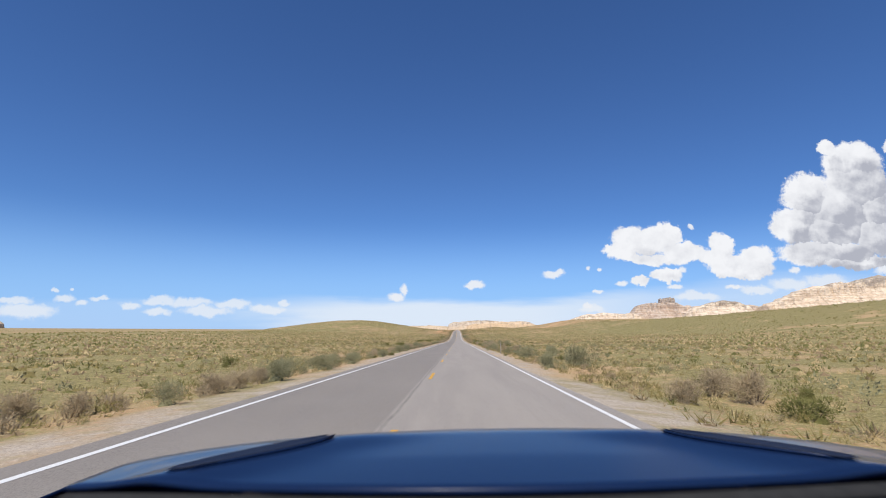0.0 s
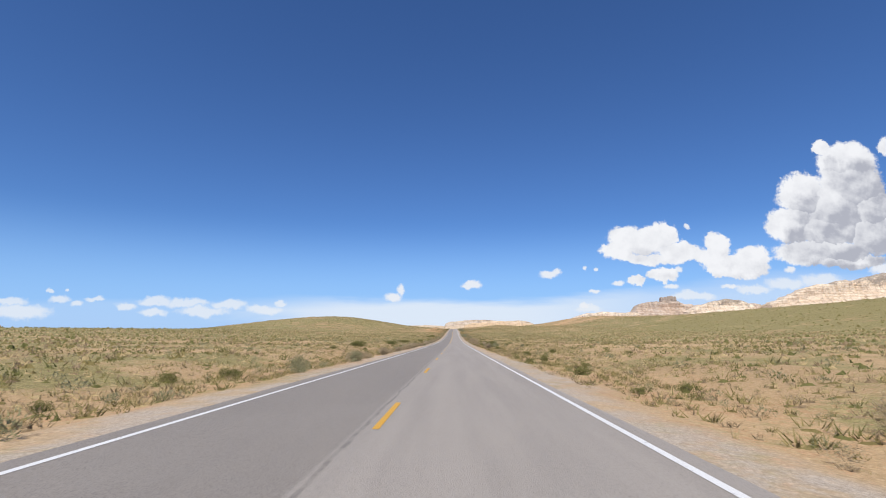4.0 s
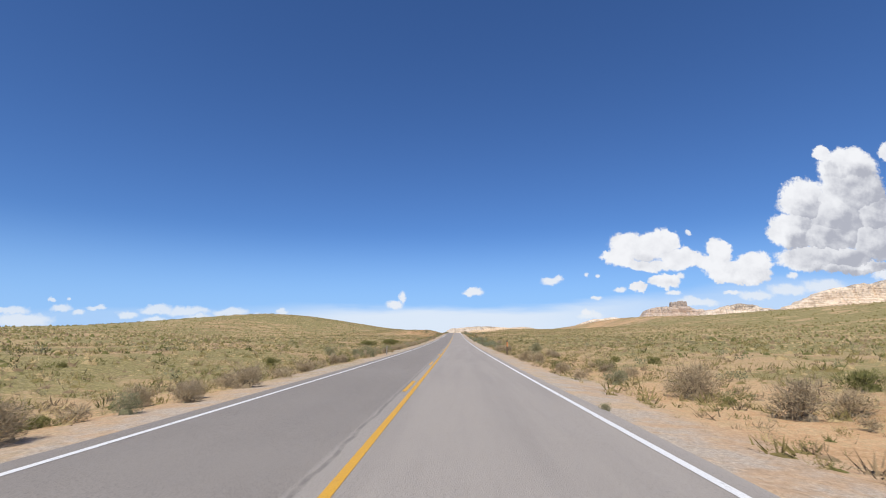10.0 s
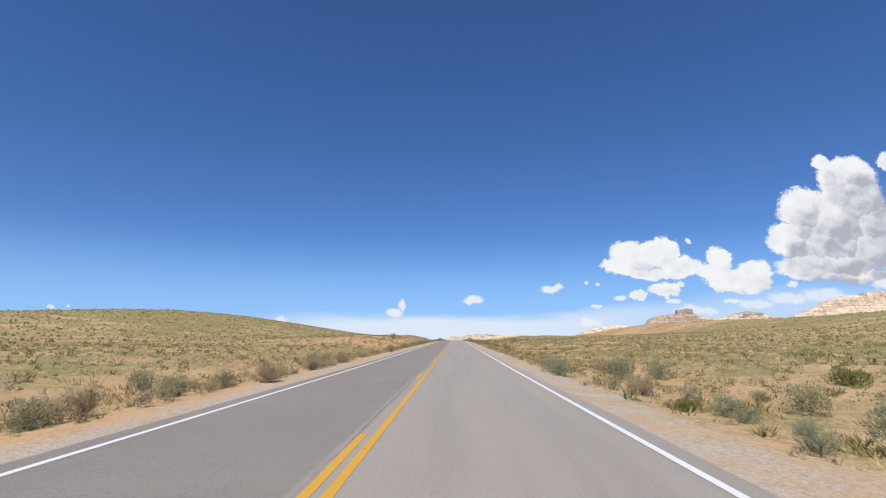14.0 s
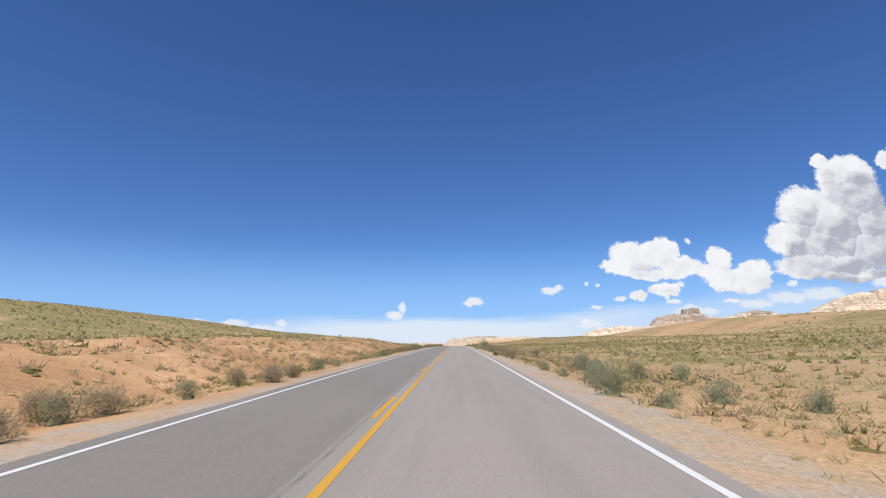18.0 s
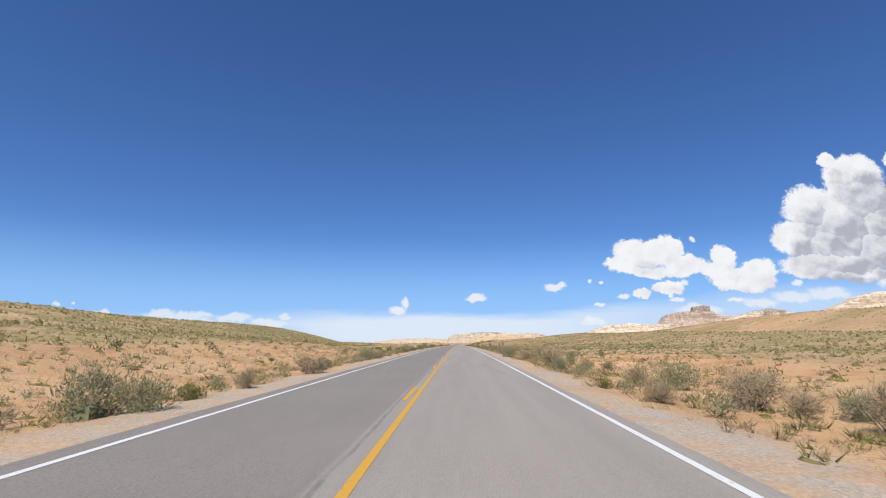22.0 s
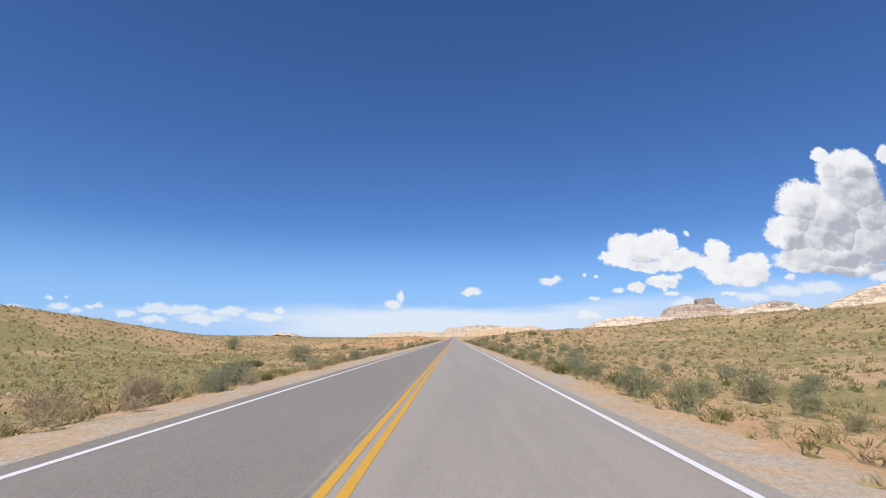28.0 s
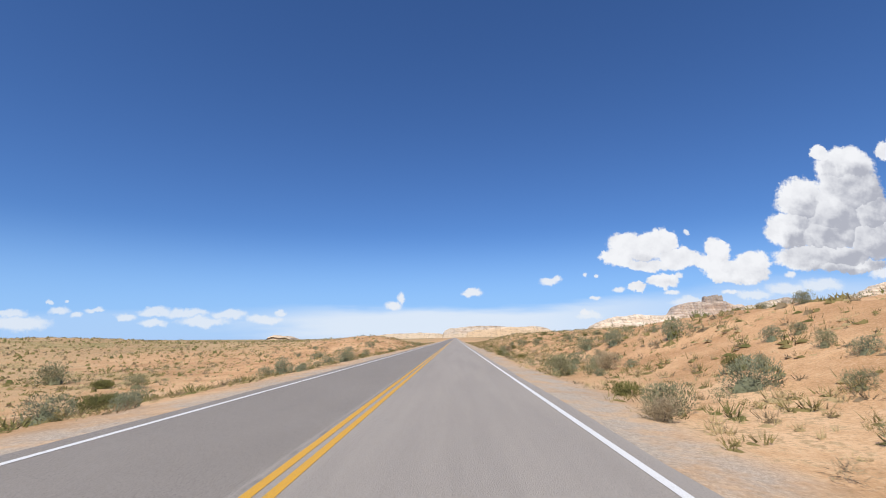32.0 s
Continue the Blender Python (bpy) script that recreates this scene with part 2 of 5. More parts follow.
def road_z(y):
    """Height of the road's crown line at y: a smooth curve through heights 60 m apart."""
    k = np.array(ROAD_Z)
    y = np.clip(np.asarray(y, float), -119, 1259)
    i = ((y + 120) // 60).astype(int)
    u = (y + 120) / 60 - i
    a, b, c, d = (k[np.clip(i + j, 0, len(k) - 1)] for j in (-1, 0, 1, 2))
    return b + .5 * u * (c - a + u * (2 * a - 5 * b + 4 * c - d + u * (3 * (b - c) + d - a)))


def ease(v, lo, hi):
    u = np.clip((v - lo) / (hi - lo), 0, 1)
    return u * u * (3 - 2 * u)


def waves(x, y, size, seed, octaves=4):
    """Value noise in -1..1, rough at several scales."""
    out, amp, tot = 0, 1.0, 0
    for o in range(octaves):
        gx, gy = x / size * 2 ** o + seed * 17.3, y / size * 2 ** o + seed * 5.1
        ix, iy = np.floor(gx), np.floor(gy)
        fx, fy = gx - ix, gy - iy
        fx, fy = fx * fx * (3 - 2 * fx), fy * fy * (3 - 2 * fy)

        def h(p, q):
            v = np.sin(p * 127.1 + q * 311.7 + seed * 74.7 + o * 13.7) * 43758.5453
            return (v - np.floor(v)) * 2 - 1

        out = out + amp * ((h(ix, iy) * (1 - fx) + h(ix + 1, iy) * fx) * (1 - fy) + (h(ix, iy + 1) * (1 - fx) + h(ix + 1, iy + 1) * fx) * fy)
        tot, amp = tot + amp, amp * .5
    return out / tot


def cut_left(x, y):
    """The bare red bank cut into the hill beside the left lane."""
    along = ease(y, 478, 505) * (1 - ease(y, 630, 660))
    dune = ease(y, 985, 1008) * (1 - ease(y, 1050, 1085))
    return np.maximum(along, dune), 0.85 * along * ease(-x, 7.5, 13.0) + 1.5 * dune * ease(-x, 6.5, 13.0)


def cut_right(x, y):
    along = ease(y, 945, 985) * (1 - ease(y, 1040, 1080))
    return along, 0.4 * along * ease(x, 7.5, 13.0)


def land_z(x, y, fine=True):
    """Height of the ground at (x, y), without the road on it."""
    x, y = np.asarray(x, float), np.asarray(y, float)
    ax = np.abs(x)
    far = np.maximum(ax - 6, 0)
    z = road_z(y) - 0.5 * np.clip((ax - 5) / 4, 0, 1)
    z = z + np.where(x < 0, SLOPE_LEFT * 400 * np.tanh(far / 400), SLOPE_RIGHT * 700 * np.tanh(far / 700))
    swell = 0
    for a, cx, cy, sx, sy in HILLS_LEFT + HILLS_RIGHT:
        swell = swell + a * np.exp(-((x - cx) / sx) ** 2 - ((y - cy) / sy) ** 2)
    z = z + swell * np.clip((ax - 6) / 10, 0, 1)
    z = z + cut_left(x, y)[1] * (1 - ease(-x, 16, 45)) + cut_right(x, y)[1] * (1 - ease(x, 16, 40))
    z = z - 0.06 * ease(ax, 3.9, 4.4)
    if fine:
        z = z + waves(x, y, 5, 8, 4) * 0.45 * (cut_left(x, y)[0] * ease(-x, 7.5, 11) * (1 - ease(-x, 22, 34)) + cut_right(x, y)[0] * ease(x, 7.5, 11) * (1 - ease(x, 34, 50)))
        z = z + waves(x, y, 14, 3, 4) * 0.35 * ease(ax, 7, 22) + waves(x, y, 1.6, 5, 3) * 0.07 * ease(ax, 4.8, 7) + waves(x, y, 4.5, 6, 3) * 0.16 * ease(ax, 8, 13)
        z = z + waves(x, y, 90, 9, 3) * 0.5 * ease(ax, 25, 90)
    return z


# bare sandy places: x, y, half widths, how much barer
BARE = [(-12, 318, 8, 30, -.32), (-100, 440, 42, 60, .20), (18, 692, 11, 38, .30), (17, 740, 9, 30, .22), (190, 900, 80, 130, .26), (-14, 758, 8, 16, .4), (-22, 908, 8, 10, .25), (-34, 862, 26, 26, -.40), (60, 930, 30, 90, -.2), (-46, 912, 30, 34, -.22), (-13, 690, 7, 22, .25), (14, 690, 7, 25, .2), (14, 780, 6, 25, .2), (-14, 985, 10, 32, .5), (-15, 1045, 10, 45, .6)]


def cover_at(x, y):
    """How thickly scrub and grass cover the sand, 0 to 1."""
    ax = np.abs(x)
    c = 0.72 + 0.12 * (1 - ease(y, 120, 200)) + 0.14 * ease(y, 200, 240) * (1 - ease(y, 460, 500)) - 0.13 * ease(y, 700, 900) + 0.12 * ease(ax, 40, 140) + 0.30 * waves(x, y, 38, 21, 3)
    c = c + 0.50 * np.exp(-((x + 58) / 52) ** 2 - ((y - 862) / 48) ** 2) + 0.22 * np.exp(-((x + 75) / 50) ** 2 - ((y - 590) / 90) ** 2)
    c = c - 0.12 * cut_left(x, y)[0] * ease(-x, 7, 9) * (1 - ease(-x, 15, 24))
    c = c - 0.10 * cut_right(x, y)[0] * ease(x, 7, 9) * (1 - ease(x, 40, 60))
    dune = np.exp(-((x + 46) / 26) ** 2 - ((y - 1180) / 60) ** 2)
    c = c - 0.9 * dune
    for cx, cy, wx, wy, less in BARE:
        c = c - less * np.exp(-((x - cx) / wx) ** 2 - ((y - cy) / wy) ** 2)
    return np.clip(c, 0, 1)


# ---- materials ----
def material(name):
    m = bpy.data.materials.new(name)
    m.use_nodes = True
    n = Nodes(m.node_tree)
    return m, n, m.node_tree.nodes["Principled BSDF"]


def bump(n, bsdf, height, strength, distance):
    b = n.add("ShaderNodeBump")
    b.inputs["Strength"].default_value, b.inputs["Distance"].default_value = strength, distance
    n.put(b.inputs["Height"], height)
    n.put(bsdf.inputs["Normal"], b.outputs[0])


def place(n):
    return n.add("ShaderNodeNewGeometry").outputs["Position"]


def make_ground():
    m, n, bsdf = material("desert_ground")
    at = place(n)
    cover = n.add("ShaderNodeAttribute", attribute_name="cover").outputs["Fac"]
    gravel = n.add("ShaderNodeAttribute", attribute_name="gravel").outputs["Fac"]
    red = n.add("ShaderNodeAttribute", attribute_name="red").outputs["Fac"]
    big, mid, small = n.noise(at, 0.03, 4), n.noise(at, 0.22, 5, 0.65), n.noise(at, 2.6, 6, 0.75)
    grain = n.noise(at, 45, 3, 0.7)
    sand = n.ramp(n.math("ADD", n.math("MULTIPLY", mid, 0.6), n.math("MULTIPLY", small, 0.4)), (0.36, (0.37, 0.222, 0.110)), (0.5, (0.54, 0.33, 0.170)), (0.62, (0.69, 0.46, 0.27)))
    sand = n.mix(n.math("MULTIPLY", red, 1.0, clamp=True), sand, n.ramp(mid, (0.36, (0.40, 0.195, 0.085)), (0.64, (0.66, 0.375, 0.185))))
    fleck = n.noise(at, 6.5, 4, 0.7)
    litter = n.ramp(n.math("ADD", n.math("MULTIPLY", big, 0.5), n.math("MULTIPLY", fleck, 0.5)), (0.38, (0.30, 0.20, 0.10)), (0.62, (0.55, 0.375, 0.20)))
    lush = n.ramp(n.math("ADD", n.math("MULTIPLY", small, 0.5), n.math("MULTIPLY", fleck, 0.5)), (0.38, (0.125, 0.112, 0.038)), (0.62, (0.36, 0.30, 0.125)))
    patch = n.noise(at, 0.09, 5, 0.68)
    green = n.step(n.math("ADD", patch, n.math("ADD", n.math("MULTIPLY", n.math("SUBTRACT", cover, 0.62), 0.45), n.math("MULTIPLY", n.math("SUBTRACT", small, 0.5), 0.35))), 0.47, 0.60)
    grass = n.mix(green, litter, lush)
    spots = n.math("ADD", n.math("MULTIPLY", mid, 0.30), n.math("ADD", n.math("MULTIPLY", small, 0.36), n.math("MULTIPLY", fleck, 0.34)))
    fac = n.step(n.math("ADD", spots, n.math("MULTIPLY", n.math("SUBTRACT", cover, 0.5), 0.36)), 0.478, 0.522)
    col = n.mix(fac, sand, grass)
    pebble = n.add("ShaderNodeTexVoronoi")
    n.put(pebble.inputs["Vector"], at)
    pebble.inputs["Scale"].default_value = 60
    stones = n.mix(n.step(n.math("ADD", n.math("MULTIPLY", grain, 0.5), n.math("MULTIPLY", pebble.outputs["Distance"], 0.6)), 0.25, 0.75), (0.25, 0.205, 0.165, 1), (0.52, 0.44, 0.355, 1))
    col = n.mix(n.math("MULTIPLY", gravel, n.step(n.noise(at, 0.9, 5, 0.7), 0.36, 0.60, 0.35, 1.0)), col, stones)
    col = n.mix(n.step(grain, 0.35, 0.75, 0.0, 0.14), col, (0.20, 0.135, 0.08, 1))
    crumb = n.noise(at, 14, 4, 0.8)
    col = n.mix(n.step(crumb, 0.52, 0.62, 0.0, 0.38), col, (0.17, 0.125, 0.06, 1))
    col = n.mix(n.step(crumb, 0.46, 0.38, 0.0, 0.32), col, (0.72, 0.56, 0.38, 1))
    n.put(bsdf.inputs["Base Color"], col)
    bsdf.inputs["Roughness"].default_value = 0.95
    bsdf.inputs["Specular IOR Level"].default_value = 0.15
    bump(n, bsdf, n.math("ADD", n.math("MULTIPLY", small, 0.7), n.math("ADD", n.math("MULTIPLY", grain, 0.10), n.math("MULTIPLY", crumb, 0.25))), 0.6, 0.07)
    return m


def make_asphalt():
    m, n, bsdf = material("chip_sealed_asphalt")
    at = place(n)
    x = n.add("ShaderNodeSeparateXYZ")
    n.put(x.inputs[0], at)
    stretch = n.vec("MULTIPLY", at, (1.0, 0.05, 1.0))
    streak = n.noise(stretch, 1.6, 4, 0.6)
    blotch = n.noise(at, 0.25, 4, 0.6)
    grain = n.noise(at, 55, 4, 0.85)
    chip = n.add("ShaderNodeTexVoronoi")
    n.put(chip.inputs["Vector"], at)
    chip.inputs["Scale"].default_value = 75
    lane = n.step(x.outputs[0], -0.32, -0.22)
    tone = n.mix(lane, (0.156, 0.134, 0.112, 1), (0.300, 0.262, 0.222, 1))
    tone = n.mix(n.step(streak, 0.35, 0.7, 0.0, 0.30), tone, (0.095, 0.086, 0.08, 1))
    tone = n.mix(n.step(blotch, 0.4, 0.75, 0.0, 0.22), tone, (0.275, 0.243, 0.209, 1))
    tone = n.mix(n.step(n.math("ADD", grain, n.math("MULTIPLY", chip.outputs["Distance"], 0.5)), 0.45, 0.9, 0.0, 0.45), tone, (0.43, 0.38, 0.33, 1))
    tone = n.mix(n.step(grain, 0.48, 0.30, 0.0, 0.55), tone, (0.06, 0.055, 0.05, 1))
    seam = n.math("SUBTRACT", 1.0, n.step(n.math("ABSOLUTE", n.math("ADD", x.outputs[0], n.math("ADD", 0.20, n.math("MULTIPLY", n.math("SUBTRACT", n.noise(at, 0.8, 3), 0.5), 0.16)))), 0.01, 0.05))
    tone = n.mix(n.math("MULTIPLY", seam, n.step(n.noise(at, 2.5, 4), 0.40, 0.62, 0.2, 0.45)), tone, (0.06, 0.055, 0.05, 1))
    n.put(bsdf.inputs["Base Color"], tone)
    bsdf.inputs["Roughness"].default_value = 0.82
    bsdf.inputs["Specular IOR Level"].default_value = 0.35
    bump(n, bsdf, n.math("ADD", grain, chip.outputs["Distance"]), 0.5, 0.01)
    return m


def make_paint(name, light, dark):
    m, n, bsdf = material(name)
    at = place(n)
    worn = n.noise(at, 9, 5, 0.7)
    col = n.mix(n.step(n.noise(at, 70, 3, 0.8), 0.35, 0.65), (*light, 1), (*dark, 1))
    col = n.mix(n.step(worn, 0.60, 0.74, 0.0, 0.75), col, (0.17, 0.155, 0.145, 1))
    n.put(bsdf.inputs["Base Color"], col)
    bsdf.inputs["Roughness"].default_value = 0.6
    bump(n, bsdf, n.noise(at, 120, 2), 0.3, 0.005)
    return m


def make_plain(name, lo, hi, scale=8.0, rough=0.7, metal=0.0):
    """A surface between two colours by noise at two scales."""
    m, n, bsdf = material(name)
    at = place(n)
    v = n.math("ADD", n.math("MULTIPLY", n.noise(at, scale, 4, 0.65), 0.7), n.math("MULTIPLY", n.noise(at, scale * 7, 3, 0.7), 0.3))
    n.put(bsdf.inputs["Base Color"], n.ramp(v, (0.25, lo), (0.75, hi)))
    bsdf.inputs["Roughness"].default_value = rough
    bsdf.inputs["Metallic"].default_value = metal
    bsdf.inputs["Specular IOR Level"].default_value = 0.3
    return m


GROUND, ASPHALT = make_ground(), make_asphalt()
WHITE_PAINT = make_paint("white_road_paint", (0.78, 0.77, 0.74), (0.60, 0.58, 0.55))
YELLOW_PAINT = make_paint("yellow_road_paint", (0.66, 0.36, 0.035), (0.54, 0.28, 0.025))


def make_leaf(name, lo, hi, upward=1.0, thin=0.35):
    """Leaves and blades: colour by patch and by piece; they face the sky on the whole, as foliage does, and let light through."""
    m, n, bsdf = material(name)
    at = place(n)
    geo = n.add("ShaderNodeNewGeometry")
    v = n.math("ADD", n.math("MULTIPLY", n.noise(at, 1.7, 4, 0.7), 0.55), n.math("ADD", n.math("MULTIPLY", n.noise(at, 18, 3, 0.7), 0.25), n.math("MULTIPLY", geo.outputs["Random Per Island"], 0.20)))
    col = n.ramp(v, (0.30, lo), (0.70, hi))
    col = n.mix(n.math("MULTIPLY", n.add("ShaderNodeObjectInfo").outputs["Random"], 0.25), col, (hi[0] * 1.08, hi[1] * .98, hi[2] * .8, 1))
    facing = n.vec("NORMALIZE", n.vec("MULTIPLY_ADD", geo.outputs["Normal"], (0.55, 0.55, 0.55), (0.0, 0.0, upward * 0.6)))
    glow, both = n.add("ShaderNodeBsdfTranslucent"), n.add("ShaderNodeMixShader")
    n.put(bsdf.inputs["Base Color"], col)
    n.put(bsdf.inputs["Normal"], facing)
    n.put(glow.inputs["Color"], col)
    both.inputs[0].default_value = thin
    m.node_tree.links.new(bsdf.outputs[0], both.inputs[1])
    m.node_tree.links.new(glow.outputs[0], both.inputs[2])
    m.node_tree.links.new(both.outputs[0], m.node_tree.nodes["Material Output"].inputs[0])
    bsdf.inputs["Roughness"].default_value, bsdf.inputs["Specular IOR Level"].default_value = 0.9, 0.15
    return m


SAGE = make_leaf("sage_leaf", (0.150, 0.145, 0.074), (0.385, 0.36, 0.21))
SILVER = make_leaf("silvery_sage_leaf", (0.135, 0.145, 0.082), (0.35, 0.355, 0.225))
GREEN = make_leaf("green_leaf", (0.098, 0.100, 0.032), (0.25, 0.235, 0.085))
OLIVE = make_leaf("olive_grass", (0.155, 0.126, 0.046), (0.355, 0.29, 0.122))
BROWN = make_leaf("brown_dead_grass", (0.17, 0.12, 0.066), (0.42, 0.31, 0.185))
DRY = make_leaf("dry_twig", (0.24, 0.18, 0.108), (0.53, 0.42, 0.27))
STRAW = make_leaf("straw_grass", (0.32, 0.24, 0.115), (0.62, 0.485, 0.27))
BARK = make_plain("grey_bark", (0.10, 0.075, 0.055), (0.24, 0.19, 0.15), 20, 0.9)


# ---- mesh helpers ----
def mesh_object(name, verts, faces, mat, parent=None, smooth=False):
    me = bpy.data.meshes.new(name)
    me.from_pydata(verts if isinstance(verts, list) else verts.tolist(), [], faces if isinstance(faces, list) else faces.tolist())
    me.materials.append(mat)
    if smooth:
        me.polygons.foreach_set("use_smooth", [True] * len(me.polygons))
    me.update()
    ob = new(name, me)
    ob.parent = parent
    return ob


def part(name, bm, mat, parent=None, label=""):
    me = bpy.data.meshes.new(name)
    bm.to_mesh(me)
    bm.free()
    me.materials.append(mat)
    ob = new(name, me)
    ob.parent = parent
    return tagged(ob, label) if label else ob


def grid_faces(nx, ny):
    i, j = np.meshgrid(np.arange(nx - 1), np.arange(ny - 1))
    a = (j * nx + i).ravel()
    return np.stack([a, a + 1, a + nx + 1, a + nx], 1)


def paint_attribute(me, name, values):
    me.attributes.new(name, "FLOAT", "POINT").data.foreach_set("value", np.asarray(values, np.float32).ravel())


# ---- the ground: one sheet to the horizon ----
side = np.concatenate([np.arange(0, 5, 0.8), np.arange(5, 16, 0.6), np.arange(16, 40, 1.5), np.arange(40, 100, 4.0), np.geomspace(100, 420, 26), np.geomspace(440, 6000, 22)])
xs = np.concatenate([-side[:0:-1], side])
ys = np.concatenate([-np.geomspace(20, 3000, 14)[::-1] - 20, np.arange(-30, 1100, 2.0), np.geomspace(1102, 1500, 70), np.geomspace(1520, 6200, 40)])
gx, gy = np.meshgrid(xs, ys)
gz = land_z(gx, gy)
ground = mesh_object("ground", np.stack([gx.ravel(), gy.ravel(), gz.ravel()], 1), grid_faces(len(xs), len(ys)), GROUND, smooth=True)
paint_attribute(ground.data, "cover", cover_at(gx, gy) * (0.56 + 0.10 * (1 - ease(gy, 100, 190)) + 0.05 * ease(gy, 200, 240) * (1 - ease(gy, 460, 500)) - 0.10 * ease(gy, 870, 930) * (1 - ease(np.abs(gx), 60, 140)) + 0.30 * ease(np.abs(gx), 7, 15) + 0.09 * ease(np.abs(gx), 16, 50)) + 0.03 - 0.28 * cut_left(gx, gy)[0] * ease(-gx, 7, 9) * (1 - ease(-gx, 15, 24)) - 0.30 * cut_right(gx, gy)[0] * ease(gx, 7, 9) * (1 - ease(gx, 28, 55)))
agx = np.abs(gx)
edge = np.where(gx < 0, 4.9, 5.3) + waves(gx, gy, 5, 31, 3) * 1.2
paint_attribute(ground.data, "gravel", 1 - ease(agx - edge, -0.5, 0.7))
paint_attribute(ground.data, "red", np.clip(0.6 * cut_left(gx, gy)[0] * (1 - ease(-gx, 30, 60)) * (gx < 0) + cut_right(gx, gy)[0] * (gx > 0) * ease(gx, 7, 10) * (0.7 + 0.4 * waves(gx, gy, 12, 44)) + 0.25 * waves(gx, gy, 60, 41) + 0.8 * np.exp(-((gx - 20) / 14) ** 2 - ((gy - 690) / 42) ** 2) + 0.5 * np.exp(-((gx + 17) / 10) ** 2 - ((gy - 690) / 30) ** 2) + 0.3 * np.exp(-((gx + 100) / 60) ** 2 - ((gy - 440) / 80) ** 2), 0, 1))
tagged(ground, "sandy desert ground with olive scrub patches and gravel verges", "ground", kind="structure")


# ---- the road ----
def ribbon(name, x0, x1, y0, y1, lift, mat, parent=None, step=3.0, thick=0.0, wobble=0.0):
    n = max(2, int((y1 - y0) / step) + 1)
    y = np.linspace(y0, y1, n)
    l = np.full(n, x0) + wobble * waves(y * 0 + 3, y, 4, 51)
    r = np.full(n, x1) + wobble * waves(y * 0 + 9, y, 4, 52)
    z = road_z(y) + lift
    rows = [np.stack([l, y, z - thick], 1), np.stack([l, y, z], 1), np.stack([r, y, z], 1), np.stack([r, y, z - thick], 1)] if thick else [np.stack([l, y, z], 1), np.stack([r, y, z], 1)]
    k = len(rows)
    v = np.stack(rows, 1).reshape(-1, 3)
    return mesh_object(name, v, grid_faces(k, n), mat, parent)


road = ribbon("road", -3.66, 3.92, -60, 3400, 0.03, ASPHALT, thick=0.12, wobble=0.08)
tagged(road, "two-lane grey asphalt road with a darker oncoming lane", "road", kind="structure")
for x in (-3.25, 3.60):
    ribbon("edge_line", x - 0.052, x + 0.052, -60, 3400, 0.034, WHITE_PAINT, road)
CYCLE, FIRST = 12.19, 4.41          # a broken line: 3.05 m of paint every 12.19 m
for k in range(-3, 66):
    y = FIRST + k * CYCLE
    off = 0.0 if y < 252 else -0.11
    if y < 790:
        ribbon("dash", off - 0.055, off + 0.055, y, y + 3.05, 0.034, YELLOW_PAINT, road, step=1.5)
ribbon("centre_line", 0.035, 0.145, 252, 3400, 0.034, YELLOW_PAINT, road)
ribbon("centre_line", -0.165, -0.055, 790, 3400, 0.034, YELLOW_PAINT, road)


# ---- mesas and buttes on the skyline ----
def make_rock(name, cap, wall, skirt, low, high):
    """Layered sandstone: a dark cap, pale walls and a sandy skirt, by height."""
    m, n, bsdf = material(name)
    at = place(n)
    z = n.add("ShaderNodeSeparateXYZ")
    n.put(z.inputs[0], at)
    big, small = n.noise(at, 0.006, 5, 0.6), n.noise(at, 0.022, 6, 0.72)
    flute = n.noise(n.vec("MULTIPLY", at, (1.0, 1.0, 0.22)), 0.045, 5, 0.7)
    level = n.math("ADD", z.outputs[2], n.math("MULTIPLY", n.math("SUBTRACT", big, 0.5), 70))
    bands = n.noise(n.vec("MULTIPLY", at, (0.06, 0.06, 1.0)), 0.085, 4, 0.7)
    wall_c = n.mix(n.step(n.math("ADD", bands, n.math("MULTIPLY", n.math("SUBTRACT", small, 0.5), 0.35)), 0.46, 0.56, 0.0, 0.7), (*wall, 1), (wall[0] * .72, wall[1] * .62, wall[2] * .55, 1))
    wall_c = n.mix(n.step(small, 0.50, 0.66, 0.0, 0.45), wall_c, (wall[0] * .50, wall[1] * .45, wall[2] * .43, 1))
    # upright dark streaks: the buttresses' shading, mixed into the wall colour
    wall_c = n.mix(n.step(flute, 0.56, 0.68, 0.0, 0.40), wall_c, (wall[0] * .38, wall[1] * .34, wall[2] * .33, 1))
    t = n.math("DIVIDE", n.math("SUBTRACT", level, low), high - low)
    col = n.mix(n.step(t, 0.05, 0.30), (*skirt, 1), wall_c)
    col = n.mix(n.step(n.math("ADD", t, n.math("MULTIPLY", n.math("SUBTRACT", small, 0.5), 0.9)), 0.68, 0.84, 0.0, 0.85), col, (*cap, 1))
    col = n.mix(n.step(n.noise(n.vec("MULTIPLY", at, (1.0, 1.0, 4.0)), 0.03, 5, 0.75), 0.53, 0.62, 0.0, 0.50), col, (0.15, 0.13, 0.085, 1))
    n.put(bsdf.inputs["Base Color"], col)
    bsdf.inputs["Roughness"].default_value = 0.95
    bump(n, bsdf, n.math("ADD", n.math("MULTIPLY", bands, 1.2), n.math("ADD", small, flute)), 0.7, 14.0)
    return m


